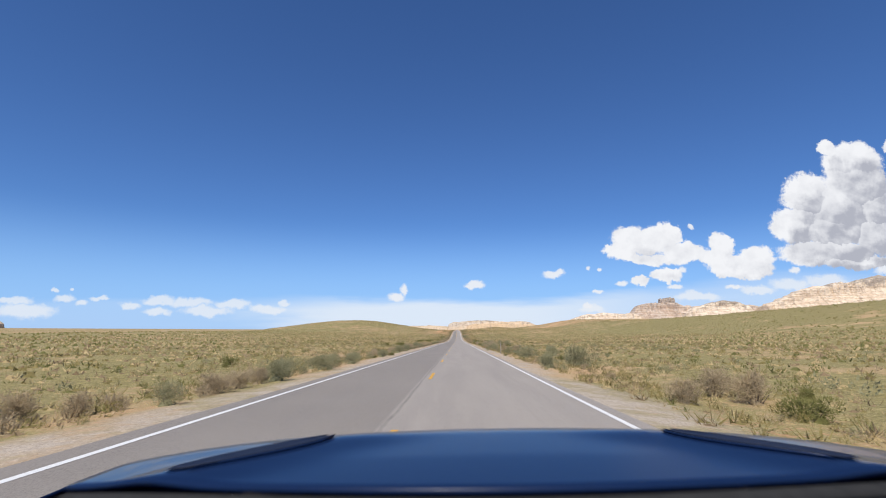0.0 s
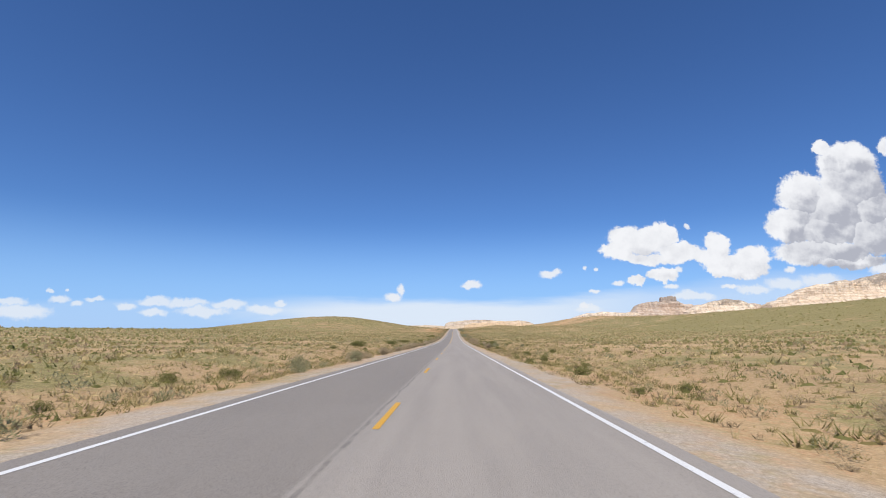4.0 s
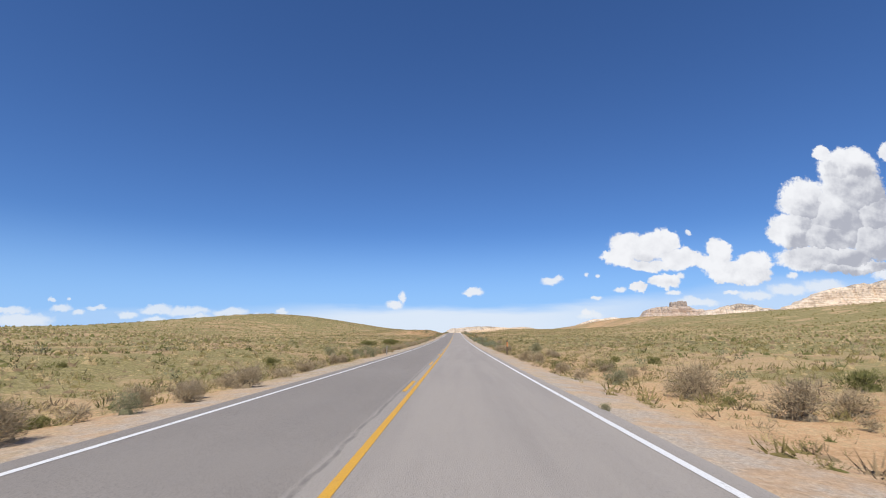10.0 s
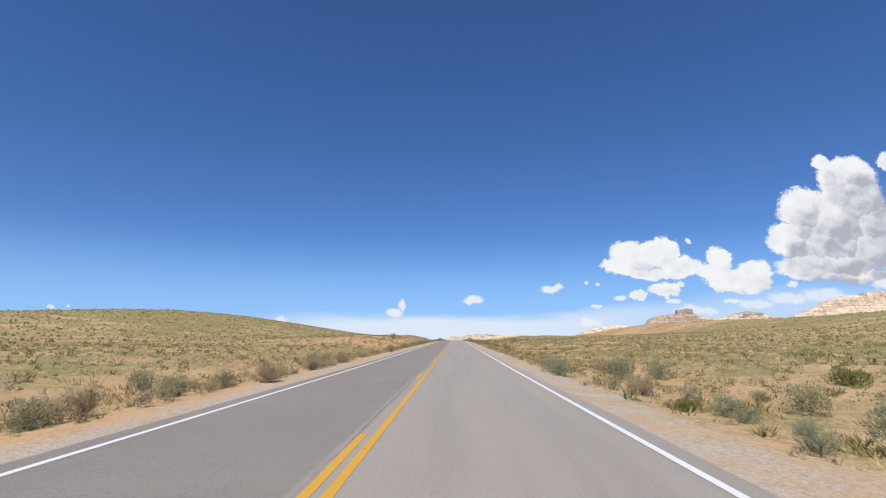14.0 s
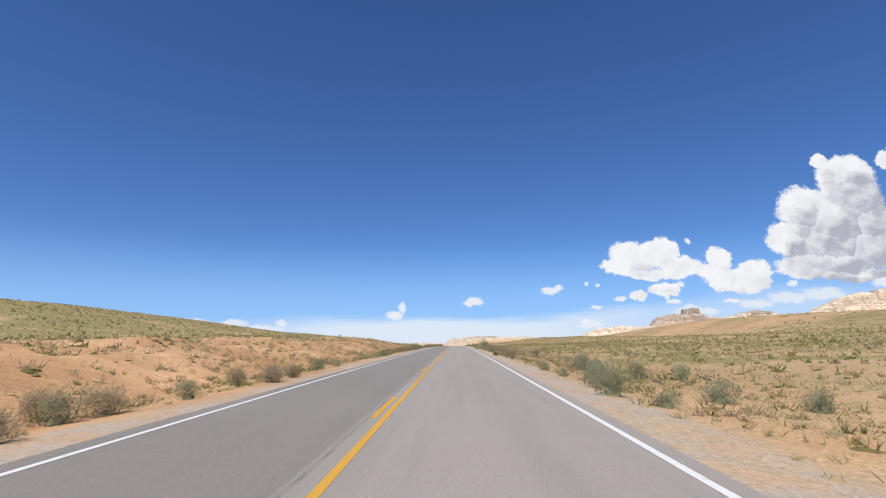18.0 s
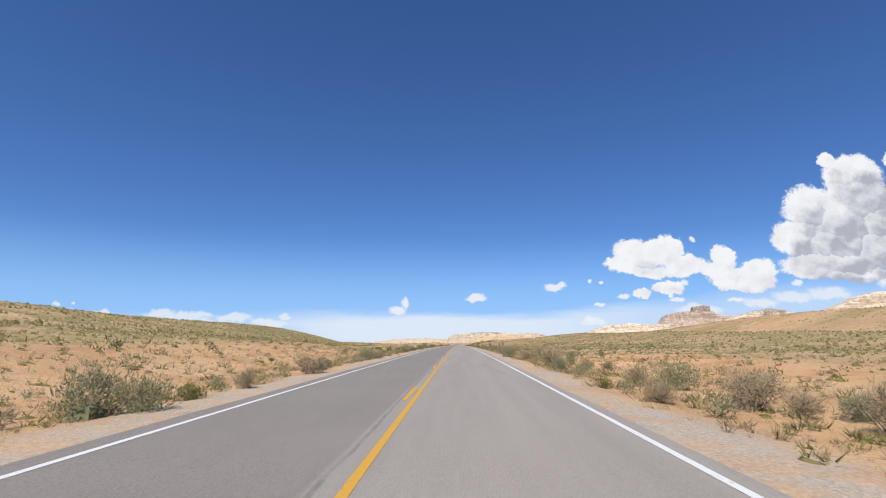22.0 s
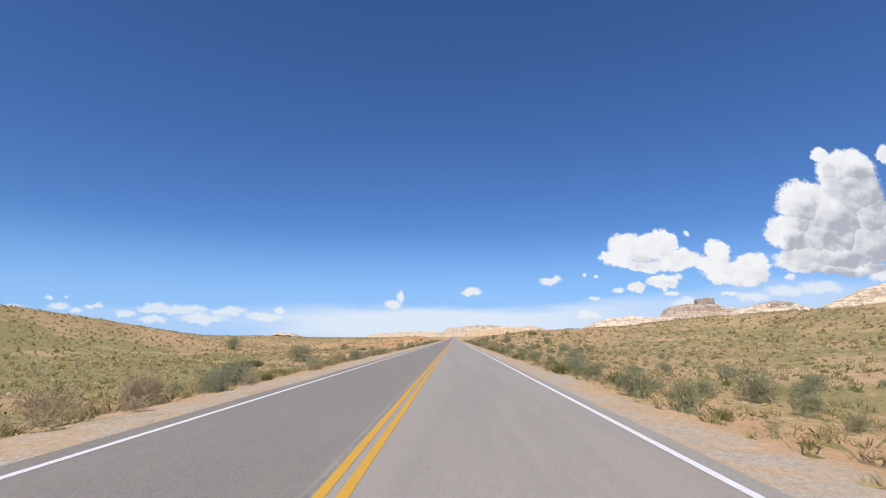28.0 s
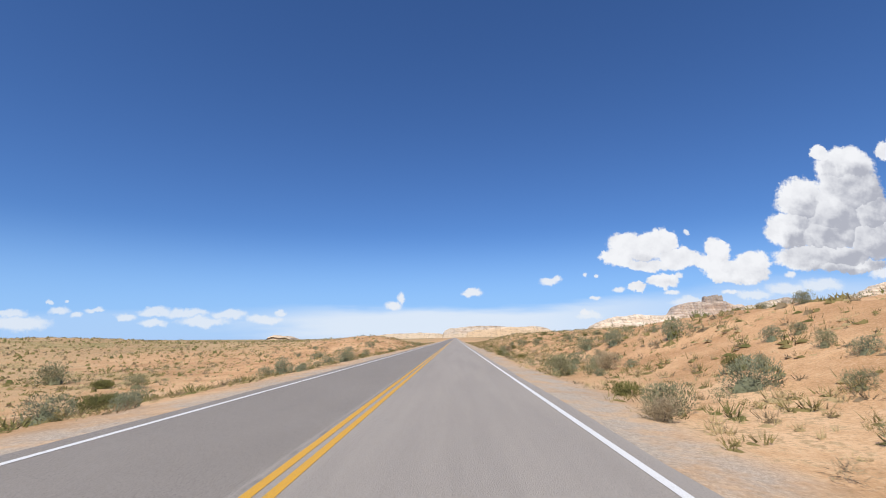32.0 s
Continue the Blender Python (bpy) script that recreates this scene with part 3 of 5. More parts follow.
def ridge(name, label, line, depth, mat, base, seed, apron=420, cliff=0.45, category="mesa"):
    """A long rock ridge that faces the road: skirt, cliff, top and back, along a line of (x, top height)."""
    lx, lz = zip(*line)
    x = np.linspace(lx[0], lx[-1], max(30, int((lx[-1] - lx[0]) / 9)))
    top = np.interp(x, lx, lz)
    span = np.minimum(1, np.minimum(x - lx[0], lx[-1] - x) / (0.06 * (lx[-1] - lx[0])) + 0.02)
    top = base + (top - base) * ease(span, 0, 1) + waves(x, x * 0, 70, seed, 4) * 6 * span
    tall = top - base
    rough = waves(x, x * 0 + 9, 110, seed + 1, 5)
    if cliff == 0:
        profile = [(-apron, 0.0), (-apron * .7, .22), (-apron * .45, .45), (-apron * .25, .68), (-apron * .1, .88), (0, 1.0), (80, .98), (300, .5), (420, 0)]
    elif cliff > .8:
        profile = [(-apron, 0), (-apron * .6, .18), (-apron * .3, .40), (-12, .52), (-8, .7), (-5, .92), (0, 1), (40, 1), (70, .5), (90, 0)]
    else:
        profile = [(-apron, 0), (-apron * .75, .13), (-apron * .55, .27), (-apron * .38, .41), (-apron * .24, .55), (-apron * .13, .68), (-30, .74), (-16, .80), (-8, .93), (0, .97), (20, 1.0), (150, .96), (340, .5), (450, 0)]
    loose = min(1.0, apron / 260)
    rows = []
    for k, (dy, f) in enumerate(profile):
        jut = rough * loose * (55 if f > .3 else 90) + waves(x, x * 0 + k * 1.7, 24, seed + 2, 3) * loose * (22 if f > .3 else 10)
        rows.append(np.stack([x, depth + dy + jut, base + tall * np.clip(f + waves(x, x * 0 + k * 3.1, 40, seed + 3, 3) * .045 * (f > .05), 0, 1.05)], 1))
    v = np.stack(rows, 0).reshape(-1, 3)
    ob = mesh_object(name, v, grid_faces(len(x), len(profile)), mat)
    return tagged(ob, label, category)


PALE = make_rock("pale_sandstone", (0.30, 0.245, 0.19), (0.78, 0.65, 0.50), (0.60, 0.42, 0.25), 20, 330)
PINK = make_rock("pinkish_sandstone", (0.36, 0.29, 0.235), (0.58, 0.46, 0.36), (0.62, 0.47, 0.32), 60, 340)
GREYTOP = make_rock("grey_topped_sandstone", (0.22, 0.185, 0.14), (0.60, 0.49, 0.37), (0.60, 0.46, 0.31), 20, 110)
BIGROCK = make_rock("banded_sandstone", (0.33, 0.275, 0.225), (0.76, 0.62, 0.465), (0.58, 0.42, 0.25), 120, 560)
FAR = 4880
ridge("mesa", "low pale sandstone mesa with a dark flat cap", [(1040, 60), (1130, 120), (1270, 158), (1420, 172), (1600, 165), (1720, 168), (1800, 140)], FAR - 60, PALE, -20, 3)
ridge("butte_ridge", "pinkish-grey stepped ridge under a blocky butte", [(1650, 120), (1730, 166), (1800, 258), (1930, 268), (2010, 280), (2170, 282), (2230, 252), (2380, 240), (2520, 244), (2640, 238)], FAR + 60, PINK, -20, 7)
ridge("butte", "blocky grey-brown butte with a notched flat top", [(2004, 288), (2014, 316), (2028, 328), (2040, 308), (2060, 322), (2078, 314), (2094, 334), (2110, 324), (2126, 338), (2140, 318), (2156, 326), (2172, 290)], FAR + 90, PINK, 150, 11, apron=90, cliff=0.9, category="butte")
ridge("dome_ridge", "cream slickrock ridge with rounded pale domes", [(2130, 150), (2280, 238), (2420, 268), (2520, 288), (2600, 282), (2680, 268), (2760, 232), (2800, 190)], FAR - 140, PALE, -20, 17)
ridge("far_ridge", "dark distant ridge in the gap between mesas", [(2650, 236), (2740, 252), (2880, 262), (2990, 258)], FAR + 90, PINK, 60, 23)
ridge("big_mesa", "long high sandstone mesa with banded pale cliffs", [(2800, 190), (2920, 250), (3040, 294), (3200, 380), (3340, 412), (3470, 432), (3680, 468), (3980, 520), (4300, 560), (4700, 560)], FAR - 160, BIGROCK, -20, 29, apron=520)
ridge("low_mesa", "low grey-topped mesa above the road's far end", [(-120, 40), (-40, 76), (110, 90), (190, 93), (340, 96), (420, 84), (520, 62)], FAR + 40, GREYTOP, -30, 37, cliff=0)
ridge("white_hill", "white sandstone hills beside the far road", [(60, 30), (180, 60), (300, 78), (440, 80), (560, 78), (640, 70), (760, 40)], FAR - 180, PALE, -30, 41, apron=300, cliff=0)
ridge("knob_hill", "pale knobbly sandstone hill with dark patches", [(430, 52), (520, 84), (610, 90), (680, 84), (740, 66), (810, 40)], FAR + 20, GREYTOP, -30, 43, apron=200, cliff=0)
ridge("low_hill", "low far hills left of the road's end", [(-760, 8), (-640, 22), (-500, 38), (-330, 42), (-220, 44), (-100, 30), (-20, 12)], FAR + 60, GREYTOP, -30, 47, apron=200, cliff=0)
ridge("red_butte", "small far red sandstone butte on the plain", [(-1500, -4), (-1480, 20), (-1440, 32), (-1380, 22), (-1340, 24), (-1290, 4)], FAR, PINK, -30, 53, apron=80, category="butte")
ridge("red_butte", "far red sandstone butte on the flat horizon", [(-4760, 20), (-4700, 62), (-4640, 60), (-4600, 24)], FAR, PINK, -30, 59, apron=80, category="butte")


# ---- plants ----
def fast_mesh(name, verts, tris, mat):
    me = bpy.data.meshes.new(name)
    me.vertices.add(len(verts))
    me.vertices.foreach_set("co", np.asarray(verts, np.float32).ravel())
    me.loops.add(len(tris) * 3)
    me.loops.foreach_set("vertex_index", np.asarray(tris, np.int32).ravel())
    me.polygons.add(len(tris))
    me.polygons.foreach_set("loop_start", np.arange(0, len(tris) * 3, 3, dtype=np.int32))
    me.materials.append(mat)
    me.update(calc_edges=True)
    return me


def shards(rng, base, way, length, width):
    """Slim triangles: each stands on base and points along way."""
    n = len(base)
    way = way / np.linalg.norm(way, axis=1, keepdims=True)
    cross = np.cross(way, rng.normal(size=(n, 3)))
    cross /= np.linalg.norm(cross, axis=1, keepdims=True) + 1e-9
    v = np.stack([base - cross * width[:, None], base + cross * width[:, None], base + way * length[:, None]], 1)
    return v.reshape(-1, 3)


def dome_points(rng, n, lumps, flat=0.75, shell=0.55):
    """Points in a bush of several overlapping lumps, about 1 m across and resting on z = 0."""
    c = np.stack([rng.uniform(-.28, .28, lumps), rng.uniform(-.28, .28, lumps), rng.uniform(.16, .36, lumps)], 1)
    r = rng.uniform(.17, .29, lumps)
    k = rng.integers(0, lumps, n)
    d = rng.normal(size=(n, 3))
    d /= np.linalg.norm(d, axis=1, keepdims=True)
    p = c[k] + d * (r[k] * rng.uniform(shell, 1.0, n) ** .6)[:, None]
    p[:, 2] = np.abs(p[:, 2]) * flat / .55
    return p, d


def leafy(seed, n, size, lumps=7, flat=0.62, broad=1.0):
    """Leaves of a round bush, 1 m across."""
    rng = np.random.default_rng(seed)
    p, d = dome_points(rng, n, lumps, flat)
    way = d + np.array([0, 0, 1.2]) + rng.normal(size=(n, 3)) * .4
    return shards(rng, p, way, rng.uniform(.8, 1.8, n) * size / broad, rng.uniform(.13, .27, n) * size * broad)


def twiggy(seed, n, size, lumps=6, flat=0.66, thick=0.04):
    """Bare twigs of a dead bush, 1 m across."""
    rng = np.random.default_rng(seed)
    p, d = dome_points(rng, n, lumps, flat, 0.25)
    way = p * np.array([1, 1, 1.1]) + rng.normal(size=(n, 3)) * .42
    return shards(rng, p * .86, way, rng.uniform(.5, 1.6, n) * size, rng.uniform(.7, 1.4, n) * thick * size)


def clump(seed, sides=5):
    """A low rough cushion 1 m across: the dense heart of a bush."""
    rng = np.random.default_rng(seed)
    a = np.arange(sides) * 6.283 / sides + rng.uniform(-.3, .3, sides)
    ring = lambda r, z: np.stack([np.cos(a) * r, np.sin(a) * r, z], 1)
    low = ring(rng.uniform(.36, .54, sides), np.full(sides, -.05))
    mid = ring(rng.uniform(.26, .42, sides), rng.uniform(.18, .32, sides))
    top = np.array([rng.uniform(-.1, .1), rng.uniform(-.1, .1), rng.uniform(.34, .46)])
    out = []
    for i in range(sides):
        j = (i + 1) % sides
        out += [low[i], low[j], mid[j], low[i], mid[j], mid[i], mid[i], mid[j], top]
    return np.array(out)


def cored(leaves, seed, wide=.72, tall=.62):
    """Leaves round a dense low heart, so that the plant is not seen through."""
    return np.concatenate([clump(seed + 900) * np.array([wide, wide, tall]), leaves])


def tussock(seed, n=8, wide=1.0, old=1.0):
    """A small tuft 1 m across: a low heap of old growth with blades standing out of it."""
    rng = np.random.default_rng(seed)
    a = np.arange(5) * 1.2566 + rng.uniform(-.3, .3, 5)
    ring = np.stack([np.cos(a), np.sin(a), a * 0], 1) * rng.uniform(.26, .44, 5)[:, None] - np.array([0, 0, .06])
    one, two = (np.array([k * rng.uniform(.06, .16), rng.uniform(-.1, .1), rng.uniform(.10, .20) * old]) for k in (-1, 1))
    order = ((2, 3, one), (3, 4, one), (4, 0, two), (0, 1, two), (1, 2, two))
    heap = [q for i, k, top in order for q in (ring[i], ring[k], top)] + [ring[4], two, one, ring[2], one, two]
    out = np.array(heap)
    if n:
        p, d = dome_points(rng, n, 3, .40)
        way = d * np.array([1, 1, .4]) + np.array([0, 0, 1.1])
        out = np.concatenate([out, shards(rng, p * np.array([.9, .9, .35]), way, rng.uniform(.20, .44, n), rng.uniform(.014, .028, n) * wide)])
    return out


def stems(seed, n, tall=.36):
    rng = np.random.default_rng(seed)
    way = np.stack([rng.normal(size=n) * .5, rng.normal(size=n) * .5, np.ones(n)], 1)
    return shards(rng, np.stack([rng.normal(size=n) * .03, rng.normal(size=n) * .03, np.full(n, -.03)], 1), way, rng.uniform(.7, 1.2, n) * tall, np.full(n, .012))


def tuft(seed, n, lean=.5):
    """Blades of a grass tuft, 1 m tall."""
    rng = np.random.default_rng(seed)
    a = rng.uniform(0, 6.283, n)
    out = np.stack([np.cos(a), np.sin(a), a * 0], 1)
    way = out * (rng.uniform(.1, 1, n) * lean)[:, None] + np.array([0, 0, 1.0])
    return shards(rng, out * rng.uniform(0, .22, n)[:, None] + np.array([0, 0, -.04]), way, rng.uniform(.45, 1.05, n), rng.uniform(.022, .05, n))


def scatter(name, label, kinds, x, y, size, mat, seed, finer=()):
    """ONE joined mesh of many small plants that stand on the ground; finer: shapes for those beside the road, as many as kinds."""
    rng = np.random.default_rng(seed)
    pick, turn = rng.integers(0, len(kinds), len(x)), rng.uniform(0, 6.283, len(x))
    if finer:
        pick = pick + len(kinds) * (np.abs(x) < 9.6)
        kinds = kinds + finer
    z = land_z(x, y)
    out = []
    for k, kind in enumerate(kinds):
        i = np.nonzero(pick == k)[0]
        if not len(i):
            continue
        c, s = np.cos(turn[i])[:, None], np.sin(turn[i])[:, None]
        w = size[i][:, None]
        out.append(np.stack([(kind[:, 0] * c - kind[:, 1] * s) * w + x[i][:, None], (kind[:, 0] * s + kind[:, 1] * c) * w + y[i][:, None], kind[:, 2] * w + z[i][:, None]], -1).reshape(-1, 3))
    v = np.concatenate(out)
    ob = new(name, fast_mesh(name, v, np.arange(len(v)).reshape(-1, 3), mat))
    return tagged(ob, label, name.replace("_", " "), kind="stuff")


def sow(seed, per_m2, near, far, y0=-15, y1=1130, patch=12.0, bare=0.35, power=1.0):
    """Random places on both sides of the road, thick where the ground is covered, thin on bare sand."""
    rng = np.random.default_rng(seed)
    n = int(per_m2 * 2 * (far - near) * (y1 - y0))
    x = rng.uniform(near, far, n) * rng.choice([-1, 1], n)
    y = rng.uniform(y0, y1, n)
    want = np.clip(bare + (1 - bare) * (cover_at(x, y) ** power * 1.15 + .55 * waves(x, y, patch, seed + 60, 3)), 0, 1)
    keep = (rng.uniform(0, 1, n) < want) & (np.abs(x) > 4.9 + .9 * rng.uniform(0, 1, n))
    return x[keep], y[keep], rng


micro_kinds = [tuft(440 + i, 5, .9) * np.array([1, 1, .8]) for i in range(9)]
grass_kinds = [tuft(100 + i, 11) for i in range(7)]
tussock_kinds = [tussock(120 + i, 9, .95, .45) * np.array([1, 1, 1.15]) for i in range(12)]
fine_tussocks = [tussock(130 + i, 18, 1.0, .5) * np.array([1.05, 1.05, .95]) for i in range(12)]
clump_kinds = [tussock(140 + i, 4, 2.2) * np.array([1, 1, 1.1]) for i in range(12)]
speck_kinds = [tussock(170 + i, 0) * np.array([1.1, 1.1, 2.1]) for i in range(12)]
scrub_leafy = [leafy(260 + i, 56, .12, 8, .46, 1.5) for i in range(8)]
sprig_leafy = [leafy(400 + i, 105, .075, 6, .42, 1.15) for i in range(9)]
sprig_twiggy = [twiggy(420 + i, 90, .17, 6, .45, .05) for i in range(7)]
scrub_twiggy = [twiggy(280 + i, 54, .18, 6, .5, .085) for i in range(6)]
far_kinds = [tussock(240 + i, 0) * np.array([1.3, 1.3, 2.2]) for i in range(8)]


def spread(name, label, kinds, mat, seed, per_m2, near, far, small, large, finer=(), **sowing):
    x, y, rng = sow(seed, per_m2, near, far, **sowing)
    scatter(name, label, kinds, x, y, small + (large - small) * rng.uniform(0, 1, len(x)) ** 1.6, mat, seed, finer)


spread("straw_grass", "tufts of dry straw-coloured grass along the verges", grass_kinds, STRAW, 1, .9, 4.7, 10, .08, .26, patch=5, bare=.3)
spread("straw_wisps", "fine dry grass wisps over the verge sand", micro_kinds, STRAW, 28, .8, 4.6, 13, .05, .17, patch=4, bare=.45)
spread("brown_wisps", "fine brown wisps over the verge sand", micro_kinds, BROWN, 29, .8, 4.7, 14, .05, .18, patch=3, bare=.45)
spread("olive_wisps", "fine olive wisps over the verge sand", micro_kinds, OLIVE, 30, .6, 4.9, 14, .05, .20, patch=5, bare=.4)
spread("straw_tussocks", "small dry tan tussocks dotting the sand beside the road", tussock_kinds, STRAW, 16, .874, 5.0, 15, .26, .70, patch=6, bare=.4, finer=fine_tussocks)
spread("olive_tussocks", "small olive tussocks dotting the sand beside the road", tussock_kinds, OLIVE, 17, .874, 5.1, 15, .28, .80, patch=9, bare=.35, finer=fine_tussocks)
spread("brown_tussocks", "small dead brown tussocks dotting the sand beside the road", tussock_kinds, BROWN, 20, .644, 5.0, 15, .26, .70, patch=7, bare=.35, finer=fine_tussocks)
spread("dark_tussocks", "small dark green tussocks dotting the sand beside the road", tussock_kinds, GREEN, 18, .35, 5.4, 17, .26, .80, patch=12, bare=.25, finer=fine_tussocks)
spread("olive_sprigs", "small leafy olive plants beside the road", sprig_leafy, OLIVE, 24, .20, 5.0, 10.5, .22, .75, patch=8, bare=.35)
spread("green_sprigs", "small leafy green plants beside the road", sprig_leafy, GREEN, 25, .09, 5.2, 10.5, .22, .75, patch=11, bare=.25)
spread("sage_sprigs", "small grey-green plants beside the road", sprig_leafy, SAGE, 26, .11, 5.0, 10.5, .22, .7, patch=10, bare=.35)
spread("dead_sprigs", "small dead twiggy plants beside the road", sprig_twiggy, DRY, 27, .11, 5.0, 10.5, .22, .7, patch=7, bare=.35)
spread("straw_clumps", "small pale straw clumps over the sand flats", clump_kinds, STRAW, 3, .241, 14.5, 44, .32, .85, patch=11, bare=.3)
spread("olive_clumps", "small olive clumps over the sand flats", clump_kinds, OLIVE, 4, .284, 14.5, 44, .34, .98, patch=15, bare=.25, power=1.2)
spread("brown_clumps", "small brown clumps over the sand flats", clump_kinds, BROWN, 21, .215, 14.5, 44, .32, .88, patch=13, bare=.3)
spread("green_clumps", "small dark green clumps over the sand flats", clump_kinds, GREEN, 22, .12, 14.5, 44, .34, .95, patch=9, bare=.2)
spread("low_scrub", "low grey-green scrub bushes scattered over the sand", scrub_leafy, SAGE, 5, .028, 9, 42, .35, 1.1, patch=16, bare=.3)
spread("green_scrub", "low olive scrub bushes on the flats", scrub_leafy, GREEN, 6, .028, 9, 42, .3, 1.1, patch=10, bare=.3)
spread("dead_scrub", "low dead brown scrub among the grass", scrub_twiggy, DRY, 7, .024, 9, 42, .3, .95, patch=9, bare=.3)
spread("dune_scrub", "olive scrub dotting the sandy slopes", clump_kinds, OLIVE, 31, .085, 11, 95, .5, 1.3, y0=825, patch=14, bare=.55)
spread("dune_brush", "brown dead scrub dotting the sandy slopes", clump_kinds, BROWN, 32, .075, 11, 95, .5, 1.2, y0=825, patch=11, bare=.55)
spread("dune_sage", "grey-green sage dotting the sandy slopes", scrub_leafy, SAGE, 33, .016, 12, 80, .6, 1.5, y0=825, patch=12, bare=.5)
spread("straw_specks", "pale grass clumps spread over the slopes", speck_kinds, STRAW, 10, .123, 38, 115, .38, 1.0, patch=25, bare=.15)
spread("olive_specks", "olive scrub clumps spread over the slopes", speck_kinds, OLIVE, 11, .131, 38, 115, .4, 1.1, patch=30, bare=.15)
spread("brown_specks", "brown dead clumps spread over the slopes", speck_kinds, BROWN, 23, .0984, 38, 115, .4, 1.05, patch=20, bare=.15)
spread("green_specks", "darker green scrub spread over the slopes", speck_kinds, GREEN, 15, .0615, 38, 115, .4, 1.3, patch=22, bare=.05, power=1.5)
spread("far_scrub", "scrub dots covering the far hillsides", far_kinds, OLIVE, 8, .027, 112, 320, .6, 1.6, y1=1400, patch=40, bare=.1, power=1.3)
spread("far_sage", "darker green dots on the far hillsides", far_kinds, GREEN, 9, .0165, 112, 300, .6, 1.5, y1=1400, patch=30, bare=.1)

# single bushes close to the road: (x, y, width)
SAGE_AT = [
    (-5.3, 10.7, 0.8), (-6.0, 19.9, 1.4), (5.8, 27.0, 1.3), (8.8, 32.1, 2.6), (-5.0, 39.1, 1.0), (-5.0, 40.7, 0.6), (6.3, 41.5, 0.9), (7.0, 44.4, 1.9), (-5.0, 49.4, 1.2), (-4.8, 55.9, 1.9),
    (4.6, 61.0, 1.5), (-5.0, 68.4, 0.5), (8.3, 71.6, 1.2), (-5.5, 73.1, 0.9), (6.0, 73.9, 1.1), (-5.3, 78.1, 1.7), (6.5, 79.1, 1.2), (-4.9, 83.1, 0.8), (-5.2, 97.4, 0.8), (7.6, 101.4, 2.1),
    (10.8, 111.5, 2.3), (12.8, 119.3, 1.8), (-6.2, 187.0, 0.8), (-5.4, 188.5, 0.9), (9.1, 191.5, 0.5), (10.2, 192.2, 0.6), (-5.2, 193.3, 1.1), (12.2, 201.0, 1.1), (6.3, 203.5, 1.0), (-4.8, 217.3, 0.8)]
SAGE_AT += [
    (9.3, 218.8, 1.4), (7.4, 221.1, 0.6), (-3.7, 247.9, 0.4), (8.2, 248.6, 0.8), (-5.3, 249.2, 0.8), (-6.9, 277.1, 0.7), (-5.0, 306.0, 0.6), (4.0, 306.2, 0.3), (6.6, 313.7, 0.9), (-6.3, 335.1, 0.9),
    (-6.6, 339.0, 1.7), (-9.6, 339.7, 1.3), (8.4, 342.8, 1.6), (-5.9, 379.8, 0.4), (-6.0, 380.5, 0.5), (-4.9, 380.8, 0.3), (9.9, 382.7, 1.0), (-5.7, 383.4, 0.9), (6.8, 384.1, 0.7), (6.0, 384.9, 1.3),
    (-4.3, 386.2, 0.4), (5.6, 388.5, 0.6), (4.8, 396.9, 0.5), (6.7, 398.6, 0.6), (-6.1, 423.2, 0.9), (9.0, 426.3, 1.1), (-6.3, 428.0, 0.9), (9.1, 428.3, 0.6), (-5.9, 429.9, 0.9), (-8.7, 430.4, 1.0)]
SAGE_AT += [
    (9.6, 435.8, 1.3), (-6.1, 440.4, 1.5), (-6.4, 512.3, 0.5), (-5.2, 512.9, 1.1), (8.6, 513.4, 0.8), (8.6, 514.7, 0.7), (13.6, 522.5, 1.8), (-12.5, 523.4, 2.0), (-5.5, 544.9, 0.7), (5.2, 544.9, 1.0),
    (5.4, 551.8, 0.6), (8.5, 552.2, 1.2), (-5.8, 557.6, 1.0), (-6.4, 600.8, 1.2), (-6.3, 601.9, 0.9), (5.5, 602.5, 0.8), (9.5, 603.6, 0.8), (-5.0, 605.5, 1.8), (-6.5, 606.1, 0.9), (4.0, 606.4, 0.7),
    (-8.0, 607.4, 0.8), (8.5, 607.8, 1.4), (-5.6, 632.5, 0.5), (-5.1, 634.2, 0.5), (7.8, 634.7, 1.1), (-4.7, 635.3, 1.0), (7.4, 640.2, 2.4), (-4.6, 644.1, 1.1), (8.6, 650.6, 2.0), (-5.9, 661.0, 1.6)]
SAGE_AT += [
    (-5.2, 661.5, 1.3), (9.7, 662.9, 1.0), (8.5, 669.3, 1.8), (-5.7, 691.2, 1.0), (4.9, 694.2, 0.5), (-4.8, 694.2, 0.5), (8.8, 701.5, 1.4), (-10.8, 703.6, 0.9), (-5.7, 719.8, 1.2), (-5.1, 719.9, 0.8),
    (-3.8, 720.0, 0.2), (6.0, 723.9, 0.7), (7.7, 725.4, 0.9), (-8.8, 726.7, 0.5), (-4.8, 729.2, 1.5), (9.4, 733.0, 1.2), (-12.7, 734.8, 0.8), (-5.2, 749.7, 0.8), (-6.5, 750.1, 0.7), (-5.8, 755.2, 1.8),
    (-10.8, 756.2, 1.2), (-6.4, 758.4, 1.2), (7.7, 759.4, 1.1), (10.3, 842.2, 0.7), (10.8, 844.6, 1.0), (-6.5, 845.6, 0.6), (11.3, 847.6, 1.6), (9.7, 848.3, 1.2), (-10.1, 850.3, 0.9), (-10.0, 880.6, 0.8)]
